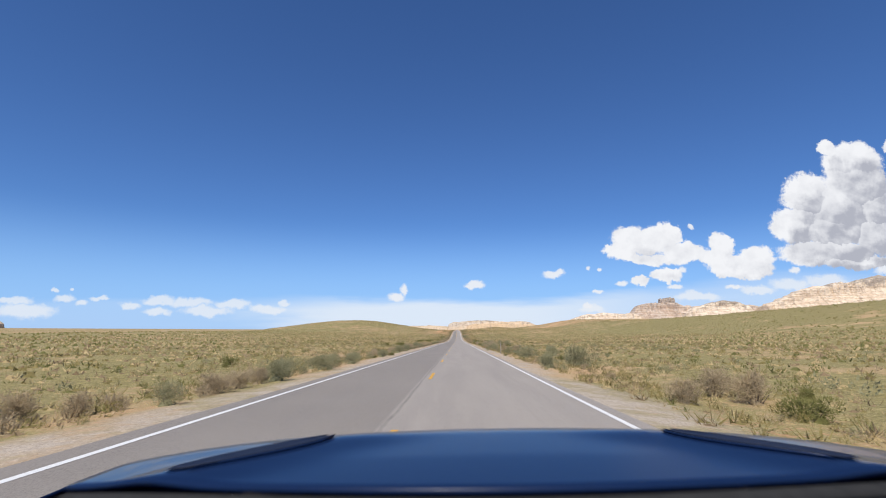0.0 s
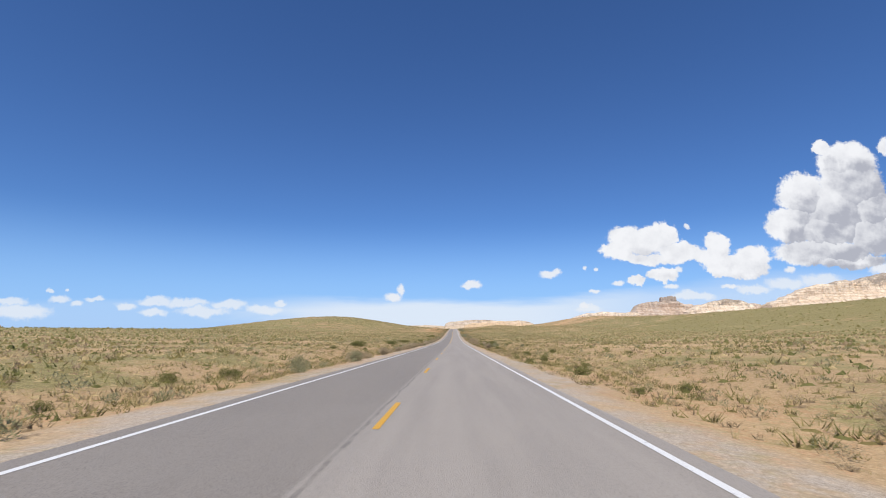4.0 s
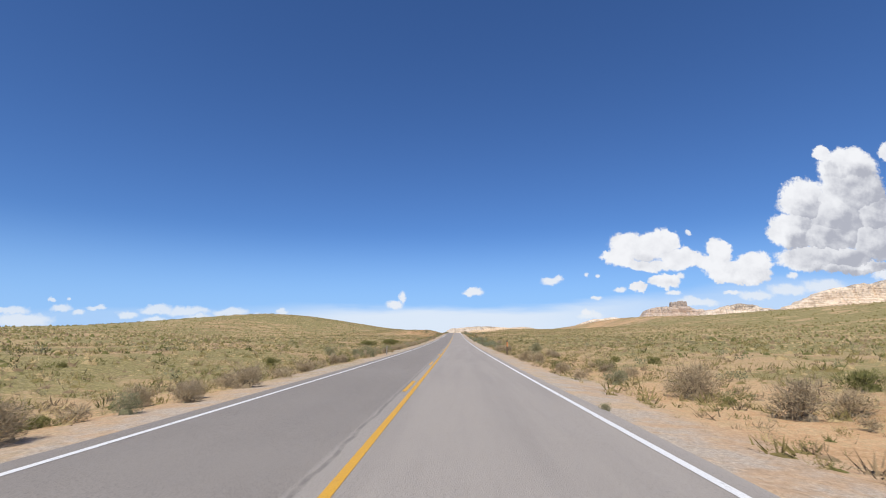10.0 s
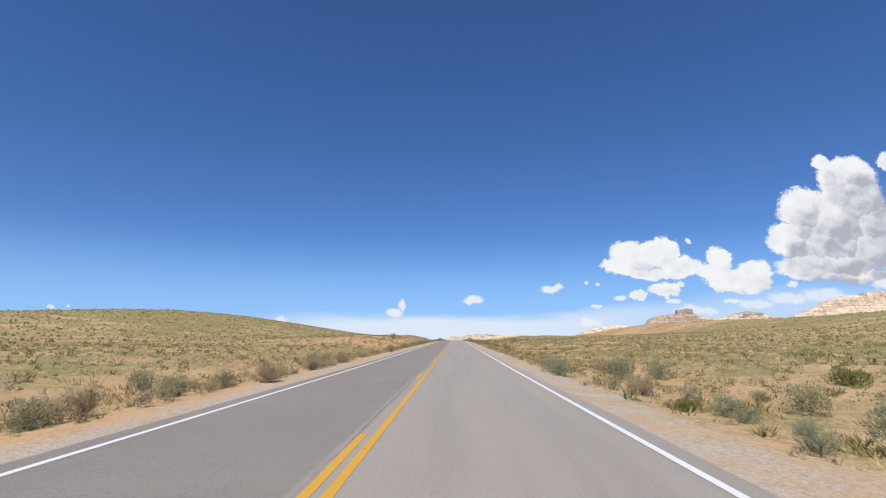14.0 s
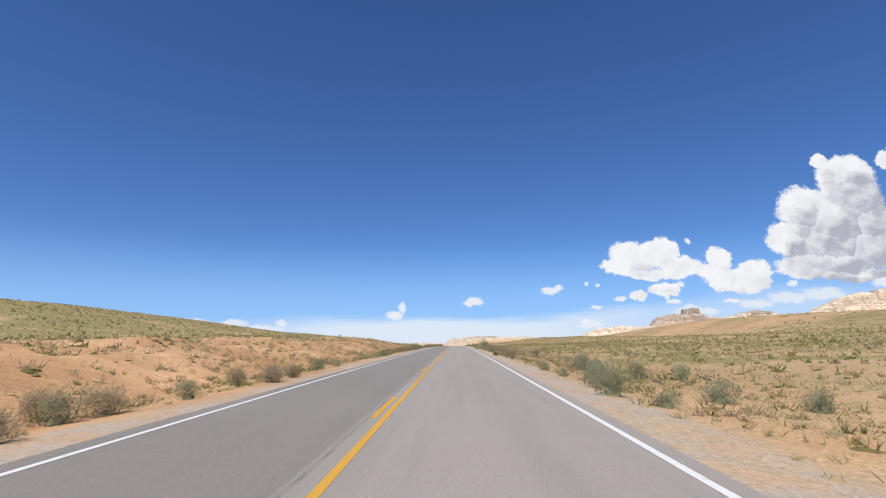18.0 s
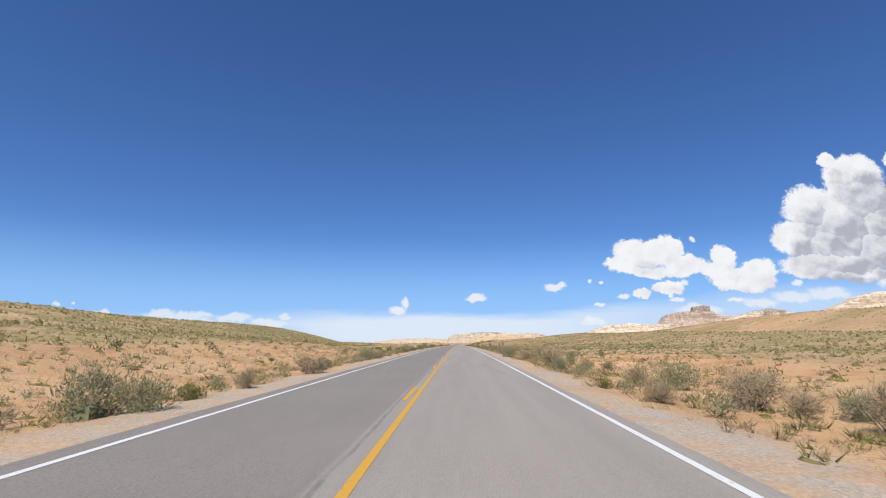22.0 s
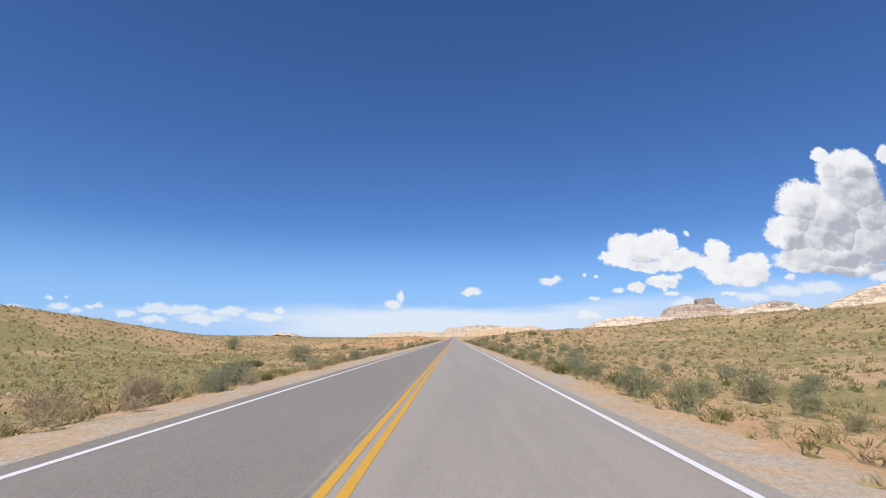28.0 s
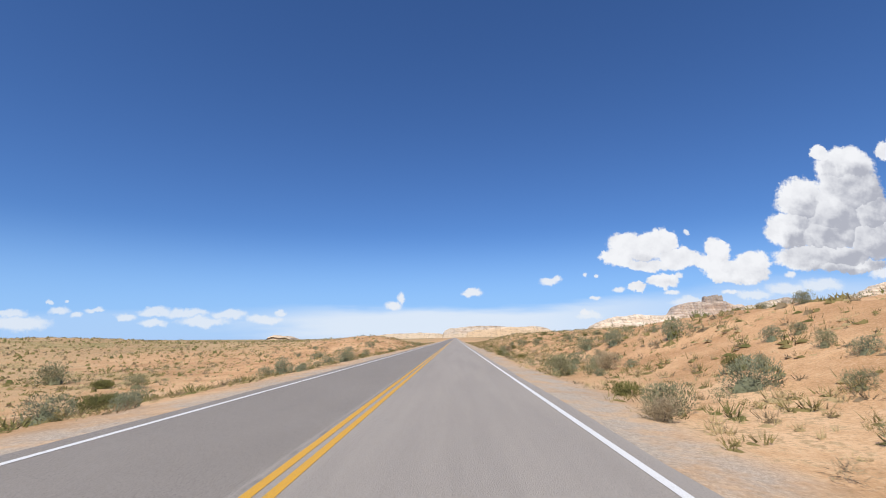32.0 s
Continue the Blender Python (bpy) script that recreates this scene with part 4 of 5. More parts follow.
SAGE_AT += [
    (12.9, 881.1, 1.6), (8.1, 882.6, 1.1), (16.8, 893.9, 1.6), (16.5, 899.3, 1.3), (13.1, 907.3, 1.6), (-10.8, 910.6, 1.7), (10.6, 912.0, 1.6), (-11.3, 915.2, 1.5), (-25.7, 916.5, 4.9), (17.7, 919.7, 2.1),
    (6.1, 928.8, 0.8), (9.0, 930.9, 1.2), (11.7, 931.8, 2.0), (-4.9, 931.9, 1.2), (11.6, 932.9, 1.1), (5.7, 934.0, 1.2), (6.8, 934.5, 0.7), (-4.9, 934.8, 1.1), (11.7, 936.6, 1.0), (-10.6, 936.8, 1.9),
    (12.8, 943.9, 1.7), (-52.2, 948.8, 4.7), (9.5, 958.8, 0.6), (5.9, 959.0, 1.3), (-12.8, 959.8, 2.4), (11.4, 962.2, 0.7), (9.9, 962.5, 0.5), (12.3, 964.5, 0.6), (16.0, 969.3, 0.9), (-25.3, 991.2, 2.0)]
SAGE_AT += [
    (-34.6, 993.9, 3.1)]
DRY_AT = [
    (-8.3, 10.4, 1.2), (-7.0, 10.5, 0.9), (-6.9, 11.4, 0.8), (9.2, 14.4, 1.5), (8.9, 16.1, 1.5), (9.8, 41.0, 0.8), (-5.7, 68.1, 1.6), (-6.0, 69.3, 1.6), (9.1, 70.1, 1.5), (-3.9, 72.3, 1.1),
    (7.8, 75.1, 1.4), (-4.5, 79.3, 1.1), (-4.9, 90.3, 1.6), (7.2, 92.6, 2.6), (-4.7, 100.2, 1.2), (8.6, 101.1, 1.1), (6.4, 104.9, 0.9), (-4.8, 108.1, 1.0), (7.1, 114.6, 2.1), (-5.1, 187.2, 0.7),
    (9.9, 188.9, 0.7), (-4.9, 191.4, 1.5), (6.0, 192.6, 1.5), (-5.6, 200.6, 1.6), (-5.9, 217.2, 1.0), (-4.8, 218.9, 0.9), (6.0, 238.9, 2.6), (-5.8, 245.5, 1.1), (-5.9, 246.8, 1.1), (-6.0, 248.0, 1.0)]
DRY_AT += [
    (-4.9, 251.8, 0.9), (6.7, 251.9, 1.7), (6.4, 255.2, 1.2), (-4.8, 255.6, 1.3), (6.2, 260.5, 1.2), (-6.2, 275.4, 0.7), (-6.1, 278.1, 1.2), (-5.1, 278.9, 1.1), (8.5, 281.0, 1.2), (-5.7, 286.0, 1.7),
    (8.0, 306.7, 1.4), (9.4, 307.3, 1.1), (-4.8, 307.7, 0.8), (7.4, 310.0, 1.9), (-4.8, 310.9, 1.2), (9.1, 337.0, 1.0), (9.2, 339.1, 1.2), (-5.1, 340.6, 0.9), (-4.7, 343.0, 0.5), (5.7, 347.6, 1.3),
    (-6.0, 381.6, 0.9), (-5.1, 386.4, 0.8), (9.1, 387.0, 1.4), (-6.2, 424.6, 1.0), (6.2, 428.8, 1.0), (-4.9, 430.8, 1.3), (8.2, 438.3, 1.5), (9.4, 499.1, 1.4), (-5.2, 514.4, 0.5), (6.0, 518.9, 0.7)]
DRY_AT += [
    (-7.0, 542.2, 1.0), (-6.1, 542.7, 1.2), (-5.0, 549.2, 1.2), (8.4, 560.9, 1.6), (5.6, 571.4, 1.6), (8.3, 605.1, 0.9), (-4.8, 609.1, 1.0), (5.8, 631.4, 0.4), (8.6, 640.3, 1.1), (8.7, 663.3, 1.2),
    (8.2, 664.3, 1.6), (-5.0, 666.0, 0.9), (-5.0, 672.1, 1.7), (7.2, 685.2, 2.0), (-5.0, 689.2, 1.3), (8.8, 692.2, 1.7), (9.1, 694.7, 1.2), (-4.2, 695.1, 1.1), (-6.1, 726.5, 0.9), (9.6, 752.8, 1.6),
    (9.2, 754.1, 1.3), (8.6, 757.5, 2.1), (-9.5, 843.3, 1.5), (-11.8, 884.7, 1.8), (7.0, 901.0, 1.2), (-17.5, 911.6, 2.3), (-18.8, 916.9, 2.9), (-5.6, 927.3, 0.9), (-4.9, 930.3, 0.5), (9.5, 934.9, 1.4)]
DRY_AT += [
    (5.3, 957.8, 0.9), (8.0, 969.9, 1.4)]
GREEN_AT = [
    (8.5, 11.2, 1.4), (-5.3, 37.5, 0.5), (-4.6, 41.6, 0.8), (9.5, 42.4, 0.9), (5.0, 43.1, 0.4), (6.6, 49.8, 0.6), (11.1, 102.4, 1.7), (-10.9, 103.5, 1.4), (-12.0, 113.3, 2.3), (10.1, 191.1, 0.5),
    (-13.6, 196.1, 2.9), (8.9, 219.9, 1.0), (-4.0, 221.0, 2.2), (-12.0, 224.5, 2.9), (10.1, 224.8, 1.0), (9.1, 228.6, 1.7), (10.0, 239.4, 2.9), (10.8, 251.4, 0.8), (10.2, 255.5, 1.3), (-13.8, 255.8, 1.3),
    (-12.5, 258.1, 2.9), (9.5, 277.7, 0.7), (10.9, 280.7, 0.8), (10.2, 282.1, 0.6), (8.1, 289.9, 1.3), (-6.0, 305.1, 0.6), (12.2, 310.4, 1.4), (-11.9, 371.9, 2.9), (-10.6, 386.6, 3.4), (7.3, 395.2, 0.9)]
GREEN_AT += [
    (6.1, 425.8, 0.8), (13.1, 430.4, 1.4), (5.3, 512.0, 0.4), (-7.1, 512.2, 0.4), (7.6, 514.1, 1.0), (-5.3, 516.1, 0.6), (6.9, 516.9, 0.5), (-5.1, 517.6, 1.0), (4.8, 575.7, 0.7), (9.7, 602.1, 0.5),
    (-10.2, 605.1, 0.5), (-8.7, 606.3, 0.7), (-11.7, 607.0, 0.6), (4.5, 608.7, 0.9), (6.4, 609.7, 0.6), (-6.1, 629.8, 0.4), (8.2, 631.6, 0.5), (-5.2, 663.4, 0.8), (5.5, 667.4, 0.6), (8.4, 721.9, 0.7),
    (8.1, 722.9, 0.8), (-5.4, 723.7, 0.9), (-11.8, 731.6, 1.1), (6.6, 753.5, 0.3), (8.1, 765.2, 0.7), (6.4, 840.6, 0.5), (-5.5, 847.7, 0.7), (7.7, 880.7, 0.9), (-25.1, 889.5, 2.9), (-25.7, 896.6, 3.3)]
GREEN_AT += [
    (5.7, 900.7, 0.4), (10.3, 901.3, 0.8), (-14.4, 901.5, 2.0), (-11.8, 909.2, 1.2), (5.4, 929.2, 0.8), (18.6, 943.1, 2.5), (-10.2, 965.6, 1.7), (-28.5, 991.3, 2.4)]


def bush(name, label, leaves, mat, seed, twigs=14):
    """A bush 1 m across: an Empty at its foot with its leaves and its stems."""
    top = new(name)
    for part_name, v, m in (("foliage", leaves, mat), ("stems", stems(seed, twigs), BARK)):
        ob = new(part_name, fast_mesh(part_name, v, np.arange(len(v)).reshape(-1, 3), m))
        ob.parent = top
    return tagged(top, label, "bush", group="roadside bushes")


def plant(kinds, rows, seed):
    """Stands each kind in turn on the rows' places: the first ones as built, the rest as copies."""
    rng = np.random.default_rng(seed)
    used = [False] * len(kinds)
    for i, (x, y, w) in enumerate(rows):
        k = int(rng.integers(0, len(kinds)))
        w = max(.3, min(w, 1.9 * (abs(x) - 4.2)))          # clear of the pavement
        m = Matrix.Translation((x, y, float(land_z(x, y)) - .02)) @ Matrix.Rotation(rng.uniform(0, 6.283), 4, "Z")
        ob = kinds[k] if not used[k] else copy_thing(kinds[k], m)
        used[k] = True
        ob.matrix_basis = m @ Matrix.Diagonal((w, w, w * rng.uniform(.85, 1.15), 1))


# loose hedges along the gravel: kind, side, from, to, how many, near and far edge, smallest and largest
HEDGES = [
    ("dry", -1, -2, 16, 9, 5.1, 7.5, .6, 1.3), ("sage", -1, 16, 64, 30, 5.0, 7.4, .5, 1.2), ("dry", -1, 30, 110, 26, 5.0, 7.2, .5, 1.2), ("sage", -1, 64, 150, 32, 5.0, 7.5, .5, 1.2),
    ("dry", -1, 150, 300, 90, 5.0, 7.0, .5, 1.3), ("sage", -1, 170, 300, 26, 5.2, 8.0, .5, 1.1), ("dry", -1, 300, 450, 96, 5.0, 6.8, .5, 1.2), ("sage", -1, 330, 500, 44, 5.0, 7.2, .5, 1.2),
    ("sage", -1, 500, 690, 46, 5.0, 7.0, .5, 1.4), ("dry", -1, 520, 700, 22, 5.0, 7.0, .5, 1.2), ("sage", -1, 690, 800, 26, 5.0, 8.0, .5, 1.4), ("dry", -1, 790, 930, 34, 5.0, 7.6, .5, 1.3),
    ("silver", -1, 830, 1010, 42, 5.4, 14.0, .6, 1.7), ("green", -1, 0, 330, 46, 5.6, 15.0, .5, 1.5), ("green", -1, 640, 1010, 36, 5.6, 14.0, .5, 1.3),
    ("sage", 1, 24, 130, 24, 6.0, 11.0, .6, 1.5), ("dry", 1, 8, 130, 18, 5.6, 9.5, .6, 1.4), ("silver", 1, 40, 120, 18, 7.0, 15.0, .5, 1.3), ("green", 1, 0, 290, 60, 6.0, 16.0, .4, 1.2),
    ("dry", 1, 225, 350, 34, 5.6, 9.5, .5, 1.4), ("sage", 1, 180, 300, 18, 6.0, 12.0, .5, 1.2), ("silver", 1, 360, 440, 34, 5.2, 9.0, .5, 1.5), ("green", 1, 300, 520, 36, 6.0, 16.0, .4, 1.2),
    ("silver", 1, 525, 562, 16, 5.4, 11.0, .6, 1.6), ("dry", 1, 556, 592, 16, 5.6, 10.0, .6, 1.6), ("sage", 1, 590, 700, 40, 5.4, 10.0, .5, 1.5), ("dry", 1, 630, 780, 26, 6.0, 11.0, .5, 1.7),
    ("sage", 1, 700, 830, 40, 5.6, 16.0, .4, 1.3), ("silver", 1, 700, 850, 26, 7.0, 22.0, .5, 1.4), ("silver", 1, 850, 985, 96, 6.4, 27.0, .5, 1.6), ("sage", 1, 840, 1040, 50, 5.6, 24.0, .5, 1.5),
    ("green", 1, 820, 1040, 52, 5.4, 20.0, .4, 1.3), ("dry", 1, 880, 1040, 14, 5.8, 14.0, .6, 1.4), ("silver", -1, 930, 1080, 24, 7.0, 22.0, .5, 1.6), ("sage", -1, 940, 1080, 18, 5.6, 16.0, .5, 1.2),
]


def hedge_rows(kind, taken):
    """Places for the loose hedges of one kind, each clear of the plants before it."""
    rng = np.random.default_rng(len(kind) * 7 + 70)
    rows = []
    for name, way, y0, y1, count, near, far, small, large in HEDGES:
        tries = 0
        while name == kind and count and tries < 4000:
            tries += 1
            x, y = way * (near + (far - near) * rng.uniform(0, 1) ** 1.6), rng.uniform(y0, y1)
            w = small + (large - small) * rng.uniform(0, 1) ** 1.4
            if all(abs(y - b) > .32 * (w + c) or abs(x - a) > .32 * (w + c) for a, b, c in taken):
                rows.append((x, y, w))
                taken.append((x, y, w))
                count -= 1
    return rows


taken = SAGE_AT + DRY_AT + GREEN_AT
sage_kinds = [bush("sagebrush", "round grey-green sagebrush bush on the sandy verge", cored(leafy(300 + i, 2400, .040, 10 + i), 300 + i, .5, .55), SAGE, 300 + i) for i in range(6)]
silver_kinds = [bush("silver_sagebrush", "pale blue-green sagebrush bush on bare sand", cored(leafy(310 + i, 2400, .036, 9 + i, .6), 310 + i, .5, .55), SILVER, 310 + i) for i in range(4)]
dry_kinds = [bush("dry_brush", "bare grey-brown twiggy brush on the verge", cored(twiggy(320 + i, 2000, .11, 10 + i, .66, .042), 320 + i, .34, .34), DRY, 320 + i) for i in range(6)]
green_kinds = [bush("green_shrub", "low olive-green shrub on the sandy verge", cored(leafy(340 + i, 2000, .042, 10, .42), 340 + i, .5, .45), GREEN, 340 + i) for i in range(5)]
mound_kinds = [bush("green_mound", "broad low mound of olive-green brush", cored(leafy(360 + i, 5000, .028, 18, .26), 360 + i, .5, .2), GREEN, 360 + i) for i in range(2)]


def low_hedge(name, label, rows, kinds, mat, limit, seed):
    """Joins the hedge's smaller bushes, and gives back the rows of the larger ones."""
    x, y, w = (np.array(c) for c in zip(*[r for r in rows if r[2] < limit]))
    scatter(name, label, kinds, x, y, w, mat, seed)
    return [r for r in rows if r[2] >= limit]


sage_rows = low_hedge("small_sagebrush", "small grey-green sagebrush lining the gravel verges", hedge_rows("sage", taken), [leafy(460 + i, 380, .075, 8, .56) for i in range(5)], SAGE, .92, 81)
dry_rows = low_hedge("small_dry_brush", "small grey-brown dry brush lining the gravel verges", hedge_rows("dry", taken), [twiggy(470 + i, 330, .16, 8, .6, .06) for i in range(5)], DRY, .86, 82)
plant(sage_kinds, SAGE_AT + sage_rows, 71)
plant(silver_kinds, hedge_rows("silver", taken), 75)
plant(dry_kinds, DRY_AT + dry_rows, 72)
plant(green_kinds, [r for r in GREEN_AT if r[2] <= 1.5] + hedge_rows("green", taken), 73)
plant(mound_kinds, [r for r in GREEN_AT if r[2] > 1.5], 74)


# ---- marker posts on the verge ----
STEEL = make_plain("weathered_steel", (0.16, 0.15, 0.135), (0.34, 0.33, 0.31), 25, 0.55, metal=0.6)
RUST = make_plain("brown_painted_steel", (0.09, 0.06, 0.045), (0.20, 0.14, 0.10), 25, 0.7)
PALE_POST = make_plain("bleached_post", (0.22, 0.19, 0.16), (0.40, 0.36, 0.31), 25, 0.8)
ORANGE = make_plain("faded_orange_sheet", (0.72, 0.24, 0.08), (0.86, 0.36, 0.15), 30, 0.5)
DARK_TOP = make_plain("black_sheet", (0.025, 0.022, 0.02), (0.06, 0.055, 0.05), 30, 0.6)


def box(bm, size, at):
    m = Matrix.Translation(at) @ Matrix.Diagonal((*size, 1))
    return bmesh.ops.create_cube(bm, size=1, matrix=m)["verts"]


def marker_post(label, x, y, tall, mat, panels):
    """A channel-section steel post with bolted plates: panels are (name, foot, height, width, material, label)."""
    top = new("marker_post")
    z = float(land_z(x, y))
    top.matrix_basis = Matrix.Translation((x, y, z)) @ Matrix.Rotation(radians(random.uniform(-8, 8)), 4, "Z") @ Matrix.Rotation(radians(random.uniform(-1.5, 1.5)), 4, "Y")
    bm = bmesh.new()
    box(bm, (.044, .006, tall + .3), (0, 0, tall / 2 - .15))
    for s in (-1, 1):
        box(bm, (.006, .026, tall + .3), (s * .025, .013, tall / 2 - .15))
        box(bm, (.014, .006, tall + .3), (s * .032, .026, tall / 2 - .15))
    bmesh.ops.bevel(bm, geom=list(bm.edges), offset=.0015, segments=1, affect="EDGES")
    part("post", bm, mat, top)
    for name, foot, high, wide, m, words in panels:
        bm = bmesh.new()
        box(bm, (wide, .004, high), (0, -.0075, foot + high / 2))
        plate = part(name, bm, m, top, words)
        for dz in (.02, high - .02):
            bm = bmesh.new()
            bmesh.ops.create_cone(bm, cap_ends=True, segments=8, radius1=.008, radius2=.006, depth=.008, matrix=Matrix.Translation((0, -.012, foot + dz)) @ Matrix.Rotation(radians(90), 4, "X"))
            part("bolt", bm, STEEL, plate)
    return tagged(top, label, "post", group="marker posts")


marker_post("brown marker post with an orange plate and black top", 5.35, 337.6, 1.25, RUST, [("orange_plate", .68, .36, .085, ORANGE, "faded orange plate"), ("top_plate", 1.05, .20, .085, DARK_TOP, "black top plate")])
marker_post("thin brown steel marker post on the verge", 5.3, 375.4, 1.19, RUST, [("reflector", 1.02, .12, .07, DARK_TOP, "dark reflector")])
marker_post("pale bleached marker post on the verge", 5.3, 51.0, 1.0, PALE_POST, [("reflector", .98, .12, .07, PALE_POST, "pale plate")])
marker_post("dark steel marker post beside sagebrush", 5.25, 699.2, 1.3, STEEL, [("reflector", 1.04, .12, .07, DARK_TOP, "dark reflector")])
marker_post("grey steel post with a black reflector top", 5.8, 924.0, 1.13, STEEL, [("reflector", 1.0, .10, .08, DARK_TOP, "black reflector top")])
marker_post("thin brown steel marker post with a dark top", 6.6, 245.7, 1.2, RUST, [("reflector", 1.12, .12, .07, DARK_TOP, "dark reflector")])
marker_post("short pale marker post beside dry brush", -4.4, 336.8, .75, PALE_POST, [("reflector", .58, .12, .07, PALE_POST, "pale plate")])
marker_post("short dark steel marker post among dry brush", -5.6, 700.6, .85, STEEL, [("reflector", .70, .12, .07, DARK_TOP, "dark reflector")])


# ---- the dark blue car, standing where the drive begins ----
def make_car_paint():
    m, n, bsdf = material("navy_car_paint")
    at = place(n)
    n.put(bsdf.inputs["Base Color"], n.ramp(n.noise(at, 900, 1), (0.3, (0.004, 0.011, 0.038)), (0.7, (0.008, 0.021, 0.066))))
    bsdf.inputs["Metallic"].default_value, bsdf.inputs["Roughness"].default_value = 0.0, 0.30
    bsdf.inputs["Coat Weight"].default_value, bsdf.inputs["Coat Roughness"].default_value = 0.35, 0.02
    bsdf.inputs["Specular IOR Level"].default_value = 0.10
    bump(n, bsdf, n.noise(at, 6, 2), 0.02, 0.01)
    return m


PAINT = make_car_paint()
BLACK_PLASTIC = make_plain("black_plastic", (0.010, 0.010, 0.011), (0.030, 0.030, 0.032), 60, 0.55)
RUBBER = make_plain("tyre_rubber", (0.012, 0.012, 0.012), (0.028, 0.027, 0.026), 40, 0.85)
ALLOY = make_plain("dull_alloy", (0.35, 0.35, 0.36), (0.55, 0.55, 0.56), 40, 0.35, metal=0.9)
LENS = make_plain("headlamp_plastic", (0.55, 0.57, 0.60), (0.75, 0.77, 0.80), 40, 0.12)
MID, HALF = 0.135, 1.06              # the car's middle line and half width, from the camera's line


def hood_z(x, y):
    """Height of the bonnet over the road: crowned, and falling away to the nose."""
    u = (x - MID) / HALF
    front = 1.60 - 0.16 * u * u
    return 1.040 - 0.036 * u ** 4 - 0.018 * u * u - 0.50 * np.maximum(y - front + .20, 0) ** 2 - 0.03 * np.maximum(1.15 - y, 0)


def bonnet_z(x, y):
    """The bonnet with its two long shallow bulges."""
    z = hood_z(x, y)
    for s in (-1, 1):
        cx = MID + s * (.69 - .26 * (y - 1.06) / .27)
        z = z + .016 * np.exp(-((x - cx) / .13) ** 2) * ease(y, .97, 1.08) * (1 - ease(y, 1.32, 1.50))
    return z


def hood_back(u):
    return .925 + .20 * (u * HALF) ** 2


def sheet(name, x, y, z, mat, parent, thick=0.012, label=""):
    """A curved panel with thickness, from a grid of x, y and z."""
    ny, nx = x.shape
    top = np.stack([x, y, z], -1).reshape(-1, 3)
    f = grid_faces(nx, ny)
    under = top - np.array([0, 0, thick])
    k = len(top)
    ring = np.concatenate([np.arange(nx), np.arange(1, ny) * nx + nx - 1, ny * nx - 2 - np.arange(nx - 1), (np.arange(ny - 2, 0, -1)) * nx])
    nxt = np.roll(ring, -1)
    faces = f.tolist() + (f[:, ::-1] + k).tolist() + np.stack([ring, ring + k, nxt + k, nxt], 1).tolist()
    ob = mesh_object(name, np.concatenate([top, under]), faces, mat, parent, smooth=True)
    return tagged(ob, label) if label else ob


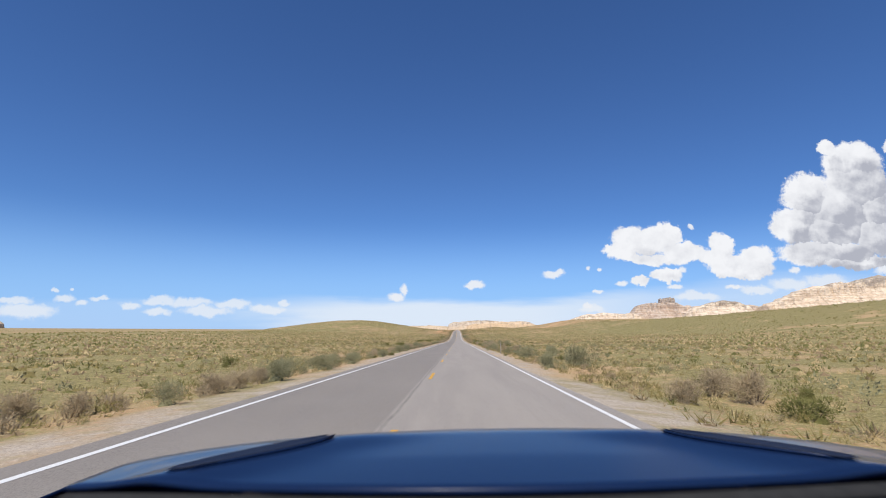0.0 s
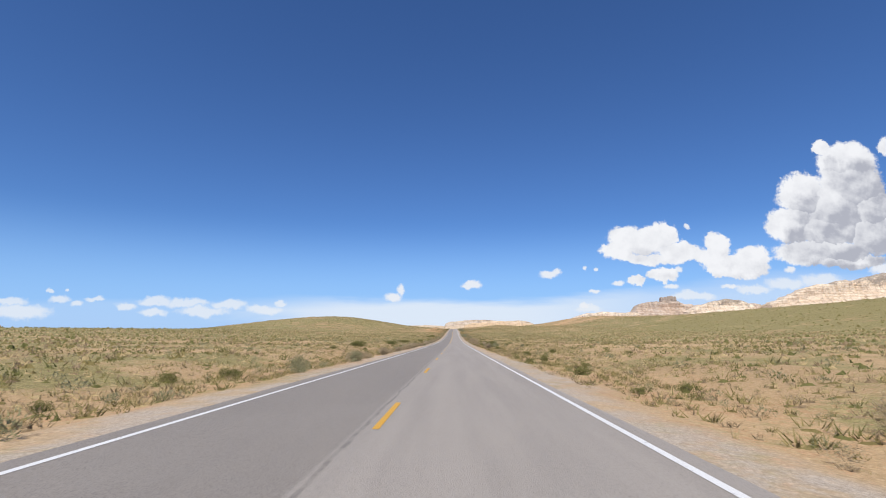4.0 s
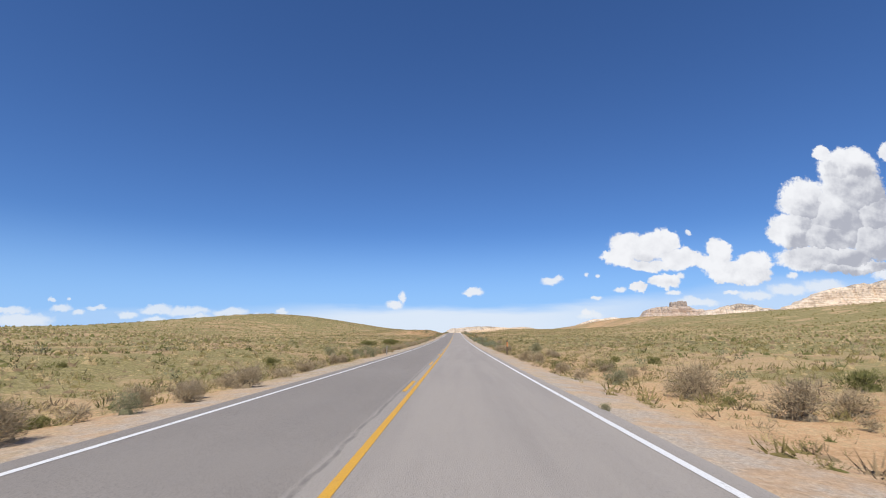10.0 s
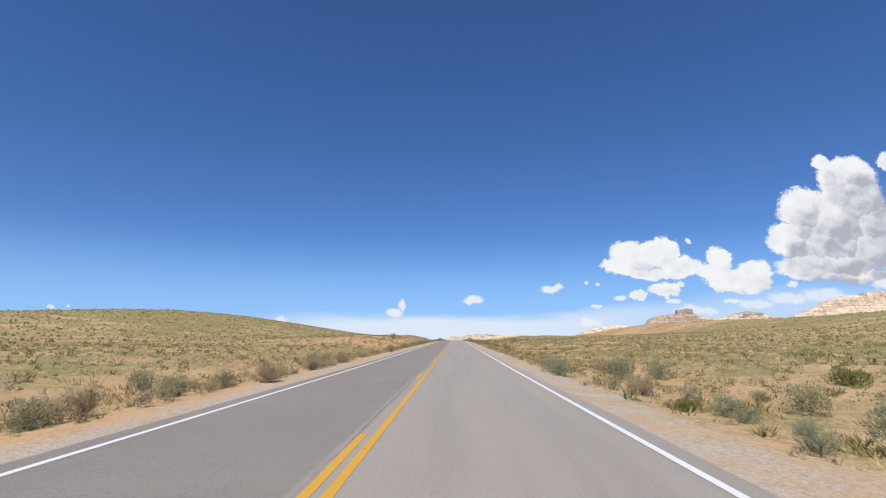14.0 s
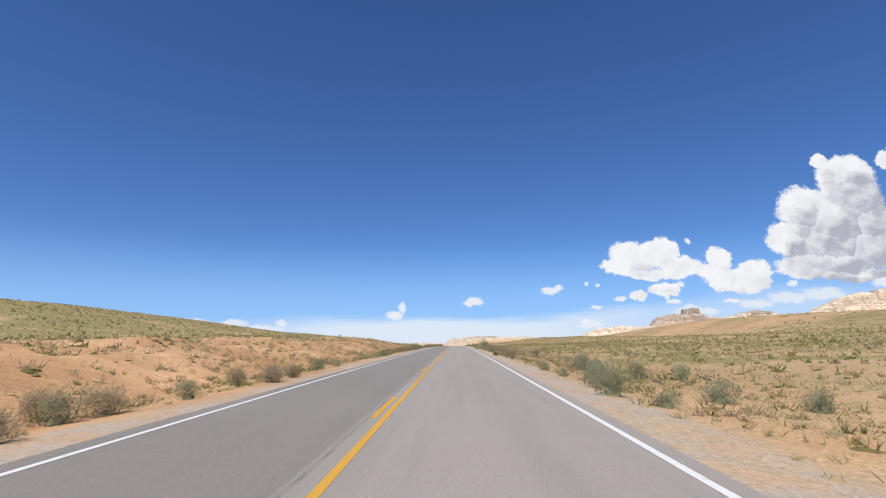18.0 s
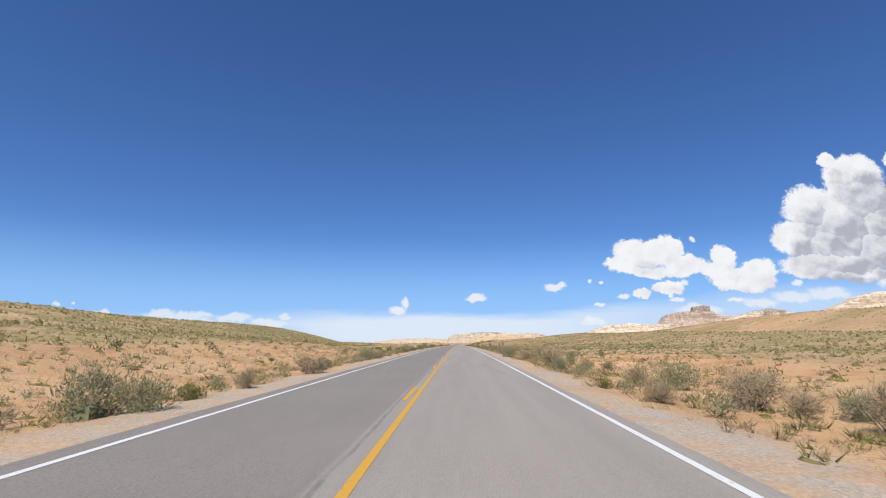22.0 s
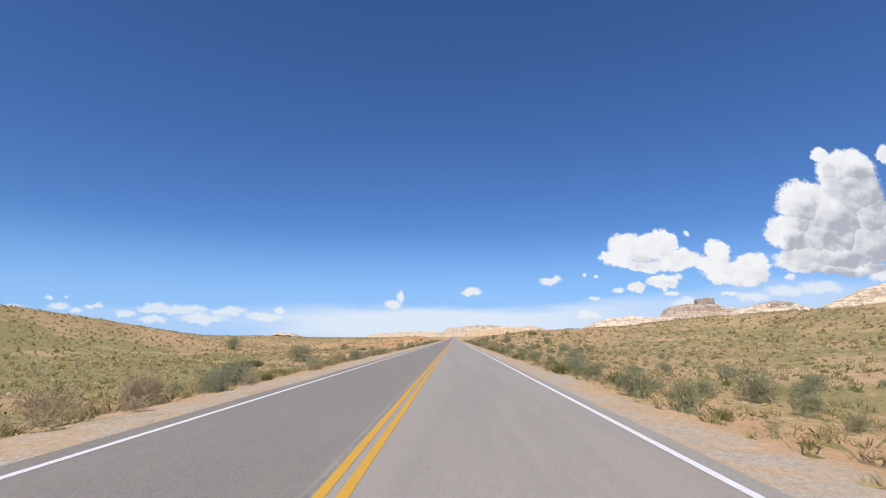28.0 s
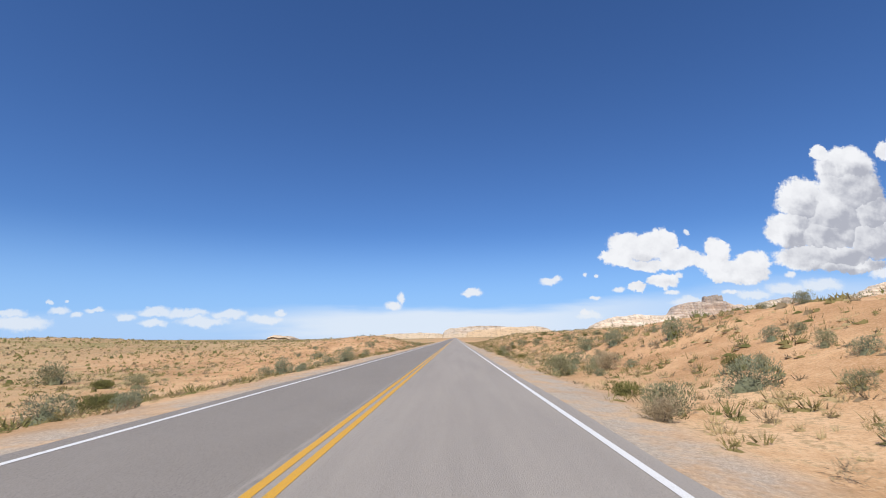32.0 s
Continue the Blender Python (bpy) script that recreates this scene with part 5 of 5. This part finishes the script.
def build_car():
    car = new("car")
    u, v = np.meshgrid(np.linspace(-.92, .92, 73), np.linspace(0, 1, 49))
    back = hood_back(u)
    x, y = MID + u * HALF, back + (2.20 - back) * v
    hood = sheet("hood", x, y, bonnet_z(x, y), PAINT, car, label="glossy navy hood with two vents")
    for s in (-1, 1):
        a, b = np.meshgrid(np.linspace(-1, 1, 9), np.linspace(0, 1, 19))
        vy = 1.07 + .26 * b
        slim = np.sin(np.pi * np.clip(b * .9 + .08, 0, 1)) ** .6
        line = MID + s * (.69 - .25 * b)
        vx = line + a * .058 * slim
        # matt strip lying on the bonnet; the recess's shade is in its dark colour
        sheet("hood_vent", vx, vy, bonnet_z(vx, vy) + .005 + .003 * a * a, BLACK_BLUE, hood, .004, "dark vent strip with recess shade in its colour")
        for k in (-1, 1):
            rim_x = line[:, :3] + k * .061 * slim[:, :3] + a[:, :3] * .004
            sheet("vent_rim", rim_x, vy[:, :3], bonnet_z(rim_x, vy[:, :3]) + .006, PAINT, hood, .006)
    # fenders, from the hood's edges down the sides
    for s in (-1, 1):
        w, l = np.meshgrid(np.linspace(0, 1, 14), np.linspace(.60, 2.20, 40))
        e = .925 + .075 * np.sin(w * 1.5708)
        fz = hood_z(MID + s * HALF * .92 + 0 * l, l) - .50 * (1 - np.cos(w * 1.5708)) - .004
        sheet("fender", MID + s * HALF * e, l, fz, PAINT, car, .010)
    # the rubber lip at the hood's back edge, and the grooved cowl before the windscreen
    lu, lv = np.meshgrid(np.linspace(-.92, .92, 61), np.linspace(0, 1, 5))
    lip_y = hood_back(lu) - .004 - .022 * lv
    sheet("hood_seal", MID + lu * HALF, lip_y, hood_z(MID + lu * HALF, hood_back(lu)) - .014 - .016 * lv * lv, RUBBER, car, .008, "black rubber seal")
    cu, cv = np.meshgrid(np.linspace(-.95, .95, 61), np.linspace(0, 1, 25))
    cy = hood_back(cu) - .026 - .27 * cv
    sheet("cowl", MID + cu * HALF, cy, hood_z(MID + cu * HALF, hood_back(cu)) - .045 - .03 * cv + .004 * np.cos(cv * 44), BLACK_PLASTIC, car, .01, "black grooved plastic cowl")
    for x0, x1 in ((-.62, .16), (.24, 1.06)):
        bm = bmesh.new()
        for k in range(14):
            xm = x0 + (x1 - x0) * (k + .5) / 14
            ym = float(hood_back((xm - MID) / HALF)) - .12 + .03 * (xm - x0)
            box(bm, ((x1 - x0) / 13.5, .014, .012), (xm, ym, 1.002))
        arm = part("wiper", bm, BLACK_PLASTIC, car, "black wiper blade")
        bm = bmesh.new()
        box(bm, (.05, .05, .03), (x0, float(hood_back((x0 - MID) / HALF)) - .12, .995))
        bmesh.ops.bevel(bm, geom=list(bm.edges), offset=.008, segments=2, affect="EDGES")
        part("wiper_hub", bm, BLACK_PLASTIC, arm)
    # nose, lamps, doors, tail, wheels
    bm = bmesh.new()
    box(bm, (1.90, .26, .46), (MID, 2.26, .58))
    bmesh.ops.bevel(bm, geom=list(bm.edges), offset=.09, segments=3, affect="EDGES")
    part("front_bumper", bm, PAINT, car)
    bm = bmesh.new()
    for k in range(6):
        box(bm, (1.05, .02, .018), (MID, 2.40, .44 + k * .05))
    part("grille", bm, BLACK_PLASTIC, car)
    for s in (-1, 1):
        bm = bmesh.new()
        box(bm, (.30, .08, .10), (MID + s * .76, 2.37, .70))
        bmesh.ops.bevel(bm, geom=list(bm.edges), offset=.03, segments=2, affect="EDGES")
        part("headlight", bm, LENS, car)
        bm = bmesh.new()
        box(bm, (.06, 1.50, .60), (MID + s * 1.00, -.28, .64))
        bmesh.ops.bevel(bm, geom=list(bm.edges), offset=.025, segments=2, affect="EDGES")
        door = part("door", bm, PAINT, car)
        bm = bmesh.new()
        box(bm, (.03, .16, .03), (MID + s * 1.04, -.78, .82))
        part("door_handle", bm, BLACK_PLASTIC, door)
        bm = bmesh.new()
        box(bm, (.10, .62, .56), (MID + s * .98, .80, .60))
        part("side_panel", bm, PAINT, car)
        for y in (1.58, -1.45):
            bm = bmesh.new()
            bmesh.ops.create_cone(bm, cap_ends=True, segments=36, radius1=.34, radius2=.34, depth=.22, matrix=Matrix.Translation((MID + s * .86, y, .34)) @ Matrix.Rotation(radians(90), 4, "Y"))
            bmesh.ops.bevel(bm, geom=[e for e in bm.edges if len(e.link_faces) == 2 and abs(e.link_faces[0].normal.dot(e.link_faces[1].normal)) < .5], offset=.04, segments=2, affect="EDGES")
            wheel = part("wheel", bm, RUBBER, car)
            bm = bmesh.new()
            bmesh.ops.create_cone(bm, cap_ends=True, segments=28, radius1=.22, radius2=.20, depth=.03, matrix=Matrix.Translation((MID + s * .965, y, .34)) @ Matrix.Rotation(radians(90 * s), 4, "Y"))
            part("rim", bm, ALLOY, wheel)
    bm = bmesh.new()
    box(bm, (1.90, 1.0, .54), (MID, -1.72, .66))
    bmesh.ops.bevel(bm, geom=list(bm.edges), offset=.09, segments=3, affect="EDGES")
    part("tail", bm, PAINT, car)
    bm = bmesh.new()
    box(bm, (1.80, 4.4, .08), (MID, .05, .30))
    part("floor_pan", bm, BLACK_PLASTIC, car)
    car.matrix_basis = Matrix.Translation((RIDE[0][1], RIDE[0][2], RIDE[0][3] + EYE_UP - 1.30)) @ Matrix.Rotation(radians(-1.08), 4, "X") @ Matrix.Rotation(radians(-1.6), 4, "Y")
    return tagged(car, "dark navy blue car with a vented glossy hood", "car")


# navy with the vents' shade put into it
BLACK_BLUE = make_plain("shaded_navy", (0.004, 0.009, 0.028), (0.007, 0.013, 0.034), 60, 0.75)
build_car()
